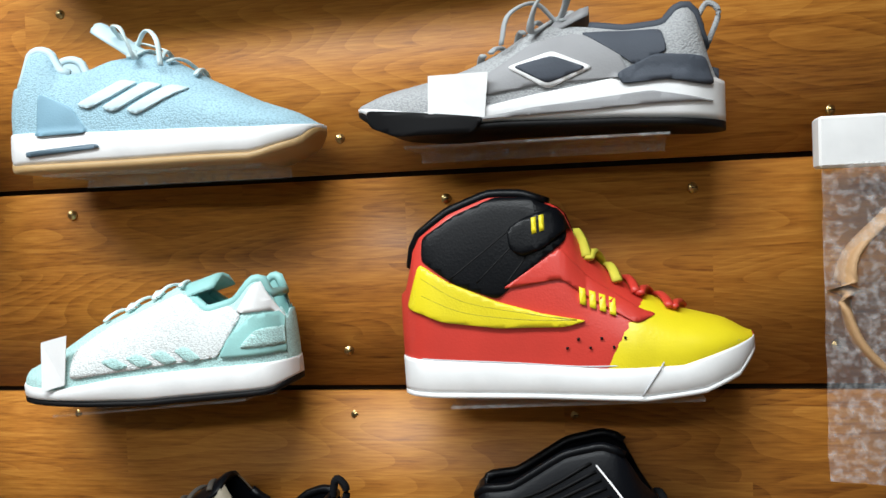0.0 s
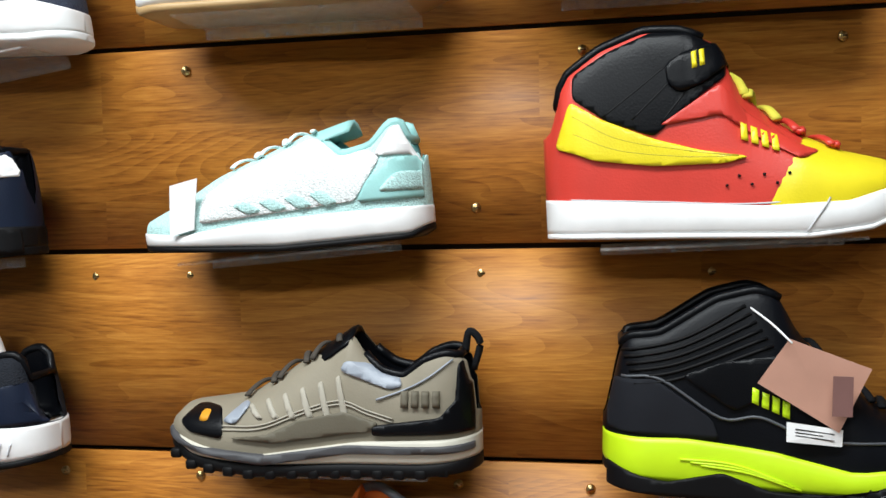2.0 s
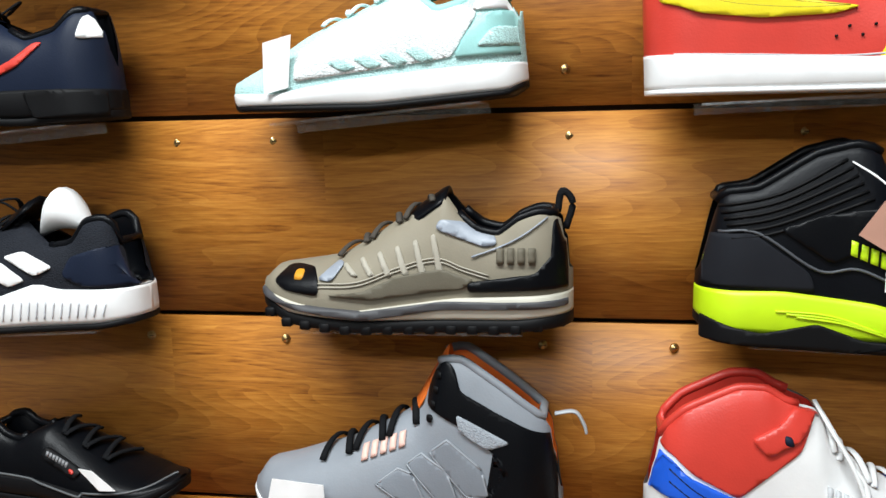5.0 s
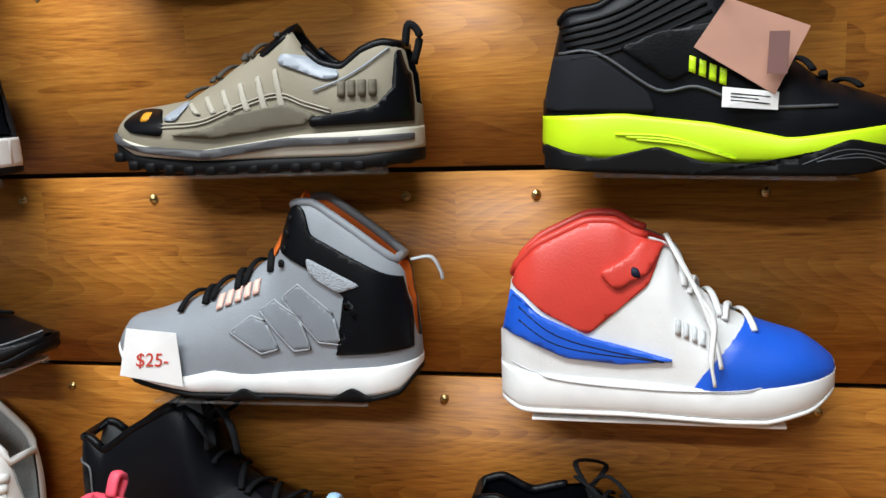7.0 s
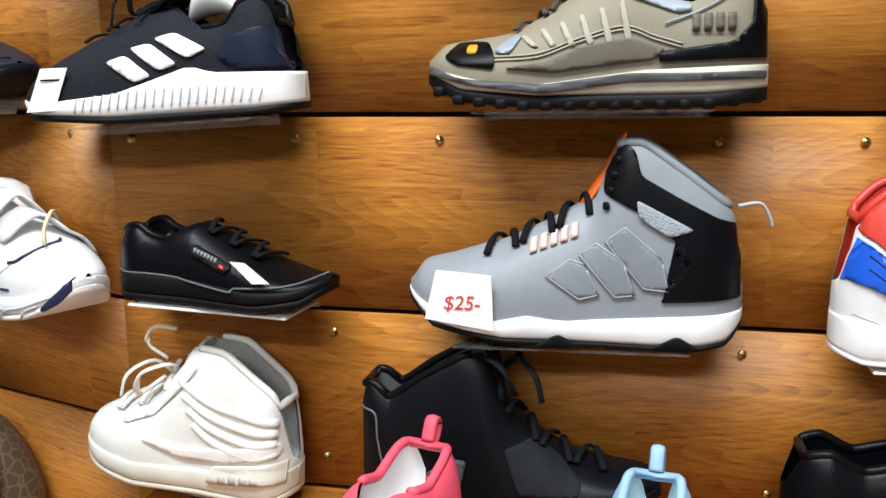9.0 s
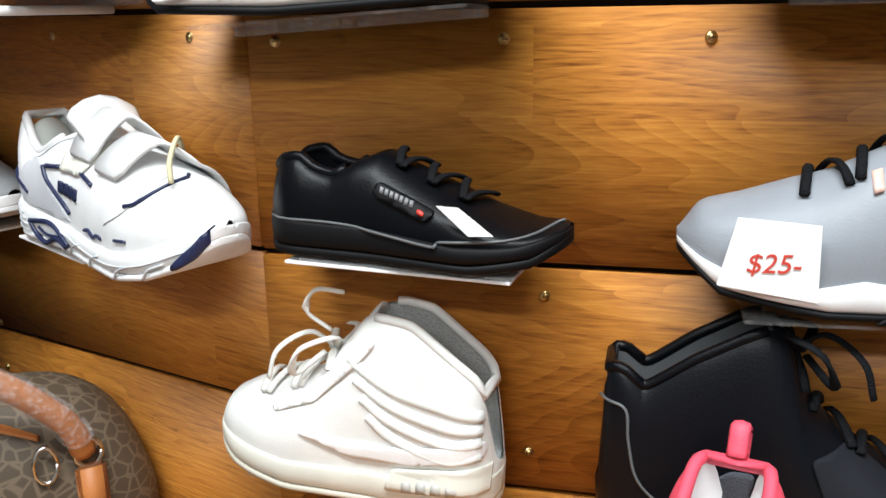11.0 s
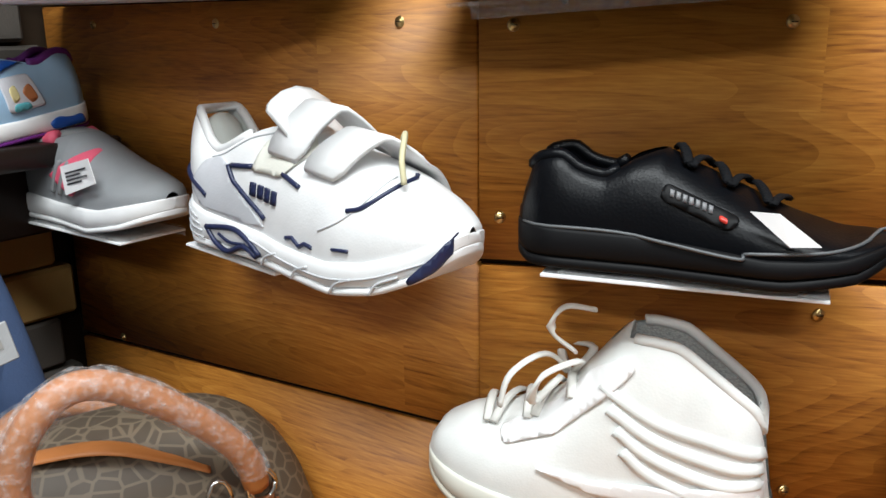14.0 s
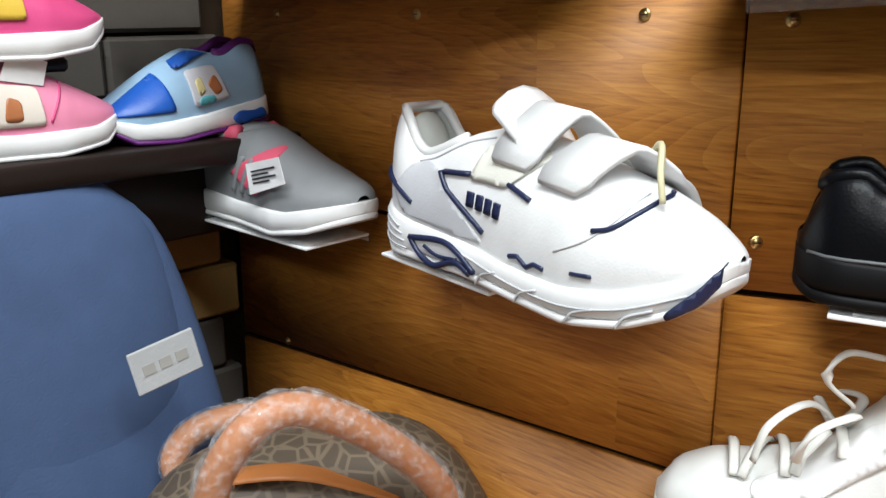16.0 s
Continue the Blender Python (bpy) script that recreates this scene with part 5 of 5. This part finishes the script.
part("board", box(-0.62, -0.20, -0.045, 0.028, 0, 0.012, 0.003), DARK_WOOD, upper_shelf)
s, r = kid(0.35, 1.150, 67, "hot pink child's sneaker with yellow print", HOT)
overlay("print", s, [(60, 30), (100, 30), (98, 60), (64, 64)], L("amber_print", (0.75, 0.5, 0.06)), r, 0.0014)

# ---- bags ----
CANVAS = surface("blue_canvas", (0.055, 0.095, 0.20), 0.85, "cloth")


def rounded_block(w, d, h, taper, bulge, puff=0.35):
    """A soft bag body: superellipse sections, narrower at the top."""
    rings = []
    for i in range(21):
        f = i / 20
        grow = (1 - (2 * f - 1) ** 8) ** 0.5 if 0 < f < 1 else 0.05
        k = 1 - taper * f * f
        ring = []
        for j in range(40):
            a = j * math.tau / 40
            c, s = math.cos(a), math.sin(a)
            x = math.copysign(abs(c) ** puff, c) * w / 2 * k * grow
            y = math.copysign(abs(s) ** 0.6, s) * d / 2 * (1 + bulge * math.sin(f * math.pi)) * grow * (1 - 0.45 * f)
            q = noise.noise((x * 9, y * 9, f * 3))
            ring.append((x + q * 0.004, y + q * 0.006, f * h))
        rings.append(ring)
    return loft(rings)


p = CORNER + FRONT * 0.315 - ALONG * 0.085
pack = thing("backpack", "dusty blue canvas backpack with a white label", "bag", pose(p.x, p.y, 0.59, 0, 0, 67))
part("body", rounded_block(0.40, 0.14, 0.485, 0.32, 0.2, 0.5), CANVAS, pack)
part("flap", rounded_block(0.385, 0.045, 0.335, 0.32, 0.3, 0.5), CANVAS, pack).matrix_basis = pose(0, -0.052, 0.14, -7, 0, 0)
lab = part("label_patch", box(-0.028, 0.028, -0.0015, 0.0015, -0.017, 0.017, 0.001), surface("white_patch", (0.42, 0.43, 0.44), 0.6, "cloth"), pack, "white embossed label patch", False)
lab.matrix_basis = pose(0.095, -0.118, 0.335, -10, -8, 0)
for k in range(3):
    b = part("patch_line", box(-0.02 + 0.014 * k, -0.01 + 0.014 * k, -0.0022, -0.0016, -0.004, 0.004), PLASTER, lab, smooth=False)

# monogram canvas satchel
m, n, l, b = nodes_of("monogram_canvas")
b.inputs["Roughness"].default_value = 0.55
v = mapped(n, l, (62, 62, 74))
waves = add(n, "ShaderNodeTexVoronoi", Scale=1.0)
waves.feature = "DISTANCE_TO_EDGE"
l.new(v, waves.inputs["Vector"])
gate = add(n, "ShaderNodeMapRange", From_Min=0.10, From_Max=0.05)
l.new(waves.outputs["Distance"], gate.inputs["Value"])
mixc = n.new("ShaderNodeMix")
mixc.data_type = "RGBA"
mixc.inputs[6].default_value, mixc.inputs[7].default_value = (0.085, 0.062, 0.042, 1), (0.16, 0.12, 0.08, 1)
l.new(gate.outputs["Result"], mixc.inputs[0])
l.new(mixc.outputs[2], b.inputs["Base Color"])
MONO = m
COGNAC = L("cognac_leather", (0.48, 0.17, 0.045), 0.5)
bag = thing("handbag", "brown monogram canvas handbag with wrapped tan handles", "bag", pose(-1.035, 0.975, 0.592, 0, 0, 46))
rings = []
for i in range(25):
    f = i / 24 * 2 - 1
    g = max(0.03, (1 - abs(f) ** 3.2)) ** 0.5
    ring = []
    for j in range(36):
        a = j * math.tau / 36
        c, s = math.cos(a), math.sin(a)
        y = math.copysign(abs(c) ** 0.8, c) * 0.085 * (0.35 + 0.65 * g)
        z = 0.136 + math.copysign(abs(s) ** 0.75, s) * 0.136 * (g if s > 0 else 1)
        ring.append((f * 0.155, y, z))
    rings.append(ring)
part("body", loft(rings), MONO, bag)
part("zip", tube(spline([(-0.14, 0, 0.20), (-0.085, 0, 0.25), (0, 0, 0.262), (0.085, 0, 0.25), (0.138, 0, 0.205)], 8), 0.006, 6, 0.5), BLACK_KNIT, bag, "black zip along the top")
for y, lean in ((-0.075, -0.03), (0.05, 0.01)):
    arch = spline([(-0.088, y, 0.20), (-0.096, y + lean * 0.6, 0.28), (-0.076, y + lean, 0.332), (-0.038, y + lean, 0.346), (0.02, y + lean * 0.8, 0.310), (0.07, y + lean * 0.4, 0.255), (0.085, y, 0.215)], 8)
    if y > 0:
        arch = [Vector((q.x, q.y + 0.02, 0.2 + (q.z - 0.2) * 0.4)) for q in arch]
    h = part("handle", tube(arch, 0.0115, 9), COGNAC, bag, "tan leather handle wrapped in film")
    wrap = [q + Vector((noise.noise(q * 60) * 0.003, 0, noise.noise(q * 55) * 0.003)) for q in arch[3:-4]]
    part("film_wrap", tube(wrap, [0.0135 + 0.003 * abs(noise.noise(q * 90)) for q in wrap], 10), FILM, h, "crinkled clear film")
    for x in (0.088, -0.088):
        ringp = [(x + 0.012 * math.cos(k * math.tau / 14), y - 0.004, 0.215 + 0.014 * math.sin(k * math.tau / 14)) for k in range(15)]
        part("ring", tube(ringp, 0.0024, 6), STEEL, bag, "steel ring")
        part("handle_tab", box(x - 0.014, x + 0.014, y - 0.010, y - 0.002, 0.12, 0.205, 0.004, 2), COGNAC, bag)
        bm = bmesh.new()
        bmesh.ops.create_uvsphere(bm, u_segments=10, v_segments=6, radius=0.004)
        part("rivet", bm, BRASS, bag).matrix_basis = pose(x, y - 0.011, 0.155)
part("strap", tube(spline([(-0.09, -0.02, 0.262), (-0.03, -0.045, 0.268), (0.02, -0.055, 0.25), (0.05, -0.06, 0.235)], 8), 0.013, 8, 0.22), COGNAC, bag)
part("clasp", tube([(0.05 + 0.010 * math.cos(k * math.tau / 12), -0.085, 0.215 + 0.018 * math.sin(k * math.tau / 12)) for k in range(13)], 0.002, 6), STEEL, bag, "steel snap hook")
part("nameplate", box(-0.03, 0.03, -0.091, -0.086, 0.14, 0.152, 0.001), BRASS, bag, "brass plate", False)
part("base_stand", box(-0.15, 0.15, -0.08, 0.08, -0.004, 0.004, 0.002), COGNAC, bag)
counter = tagged(part("display_counter", box(-1.19, -0.5, 0.35, 0.74, 0.0, 0.588, 0.004), WOOD, None), "low oak laminate display counter", "counter")
counter.matrix_world = Matrix.Translation(FOLD) @ pose(0, 0, 0, 0, 0, -23) @ Matrix.Translation((0.62, -0.745, 0))

# ---- tube fittings on the ceiling, out of view; the rear one added for the fill ----
for y in (0.16, -1.6):
    lamp = thing("ceiling_light", "white fluorescent tube fitting on the ceiling, out of view", "lamp", pose(-0.48, y, 2.6))
    part("housing", box(-0.8, 0.8, -0.1, 0.1, -0.06, 0, 0.004), PLASTER, lamp)
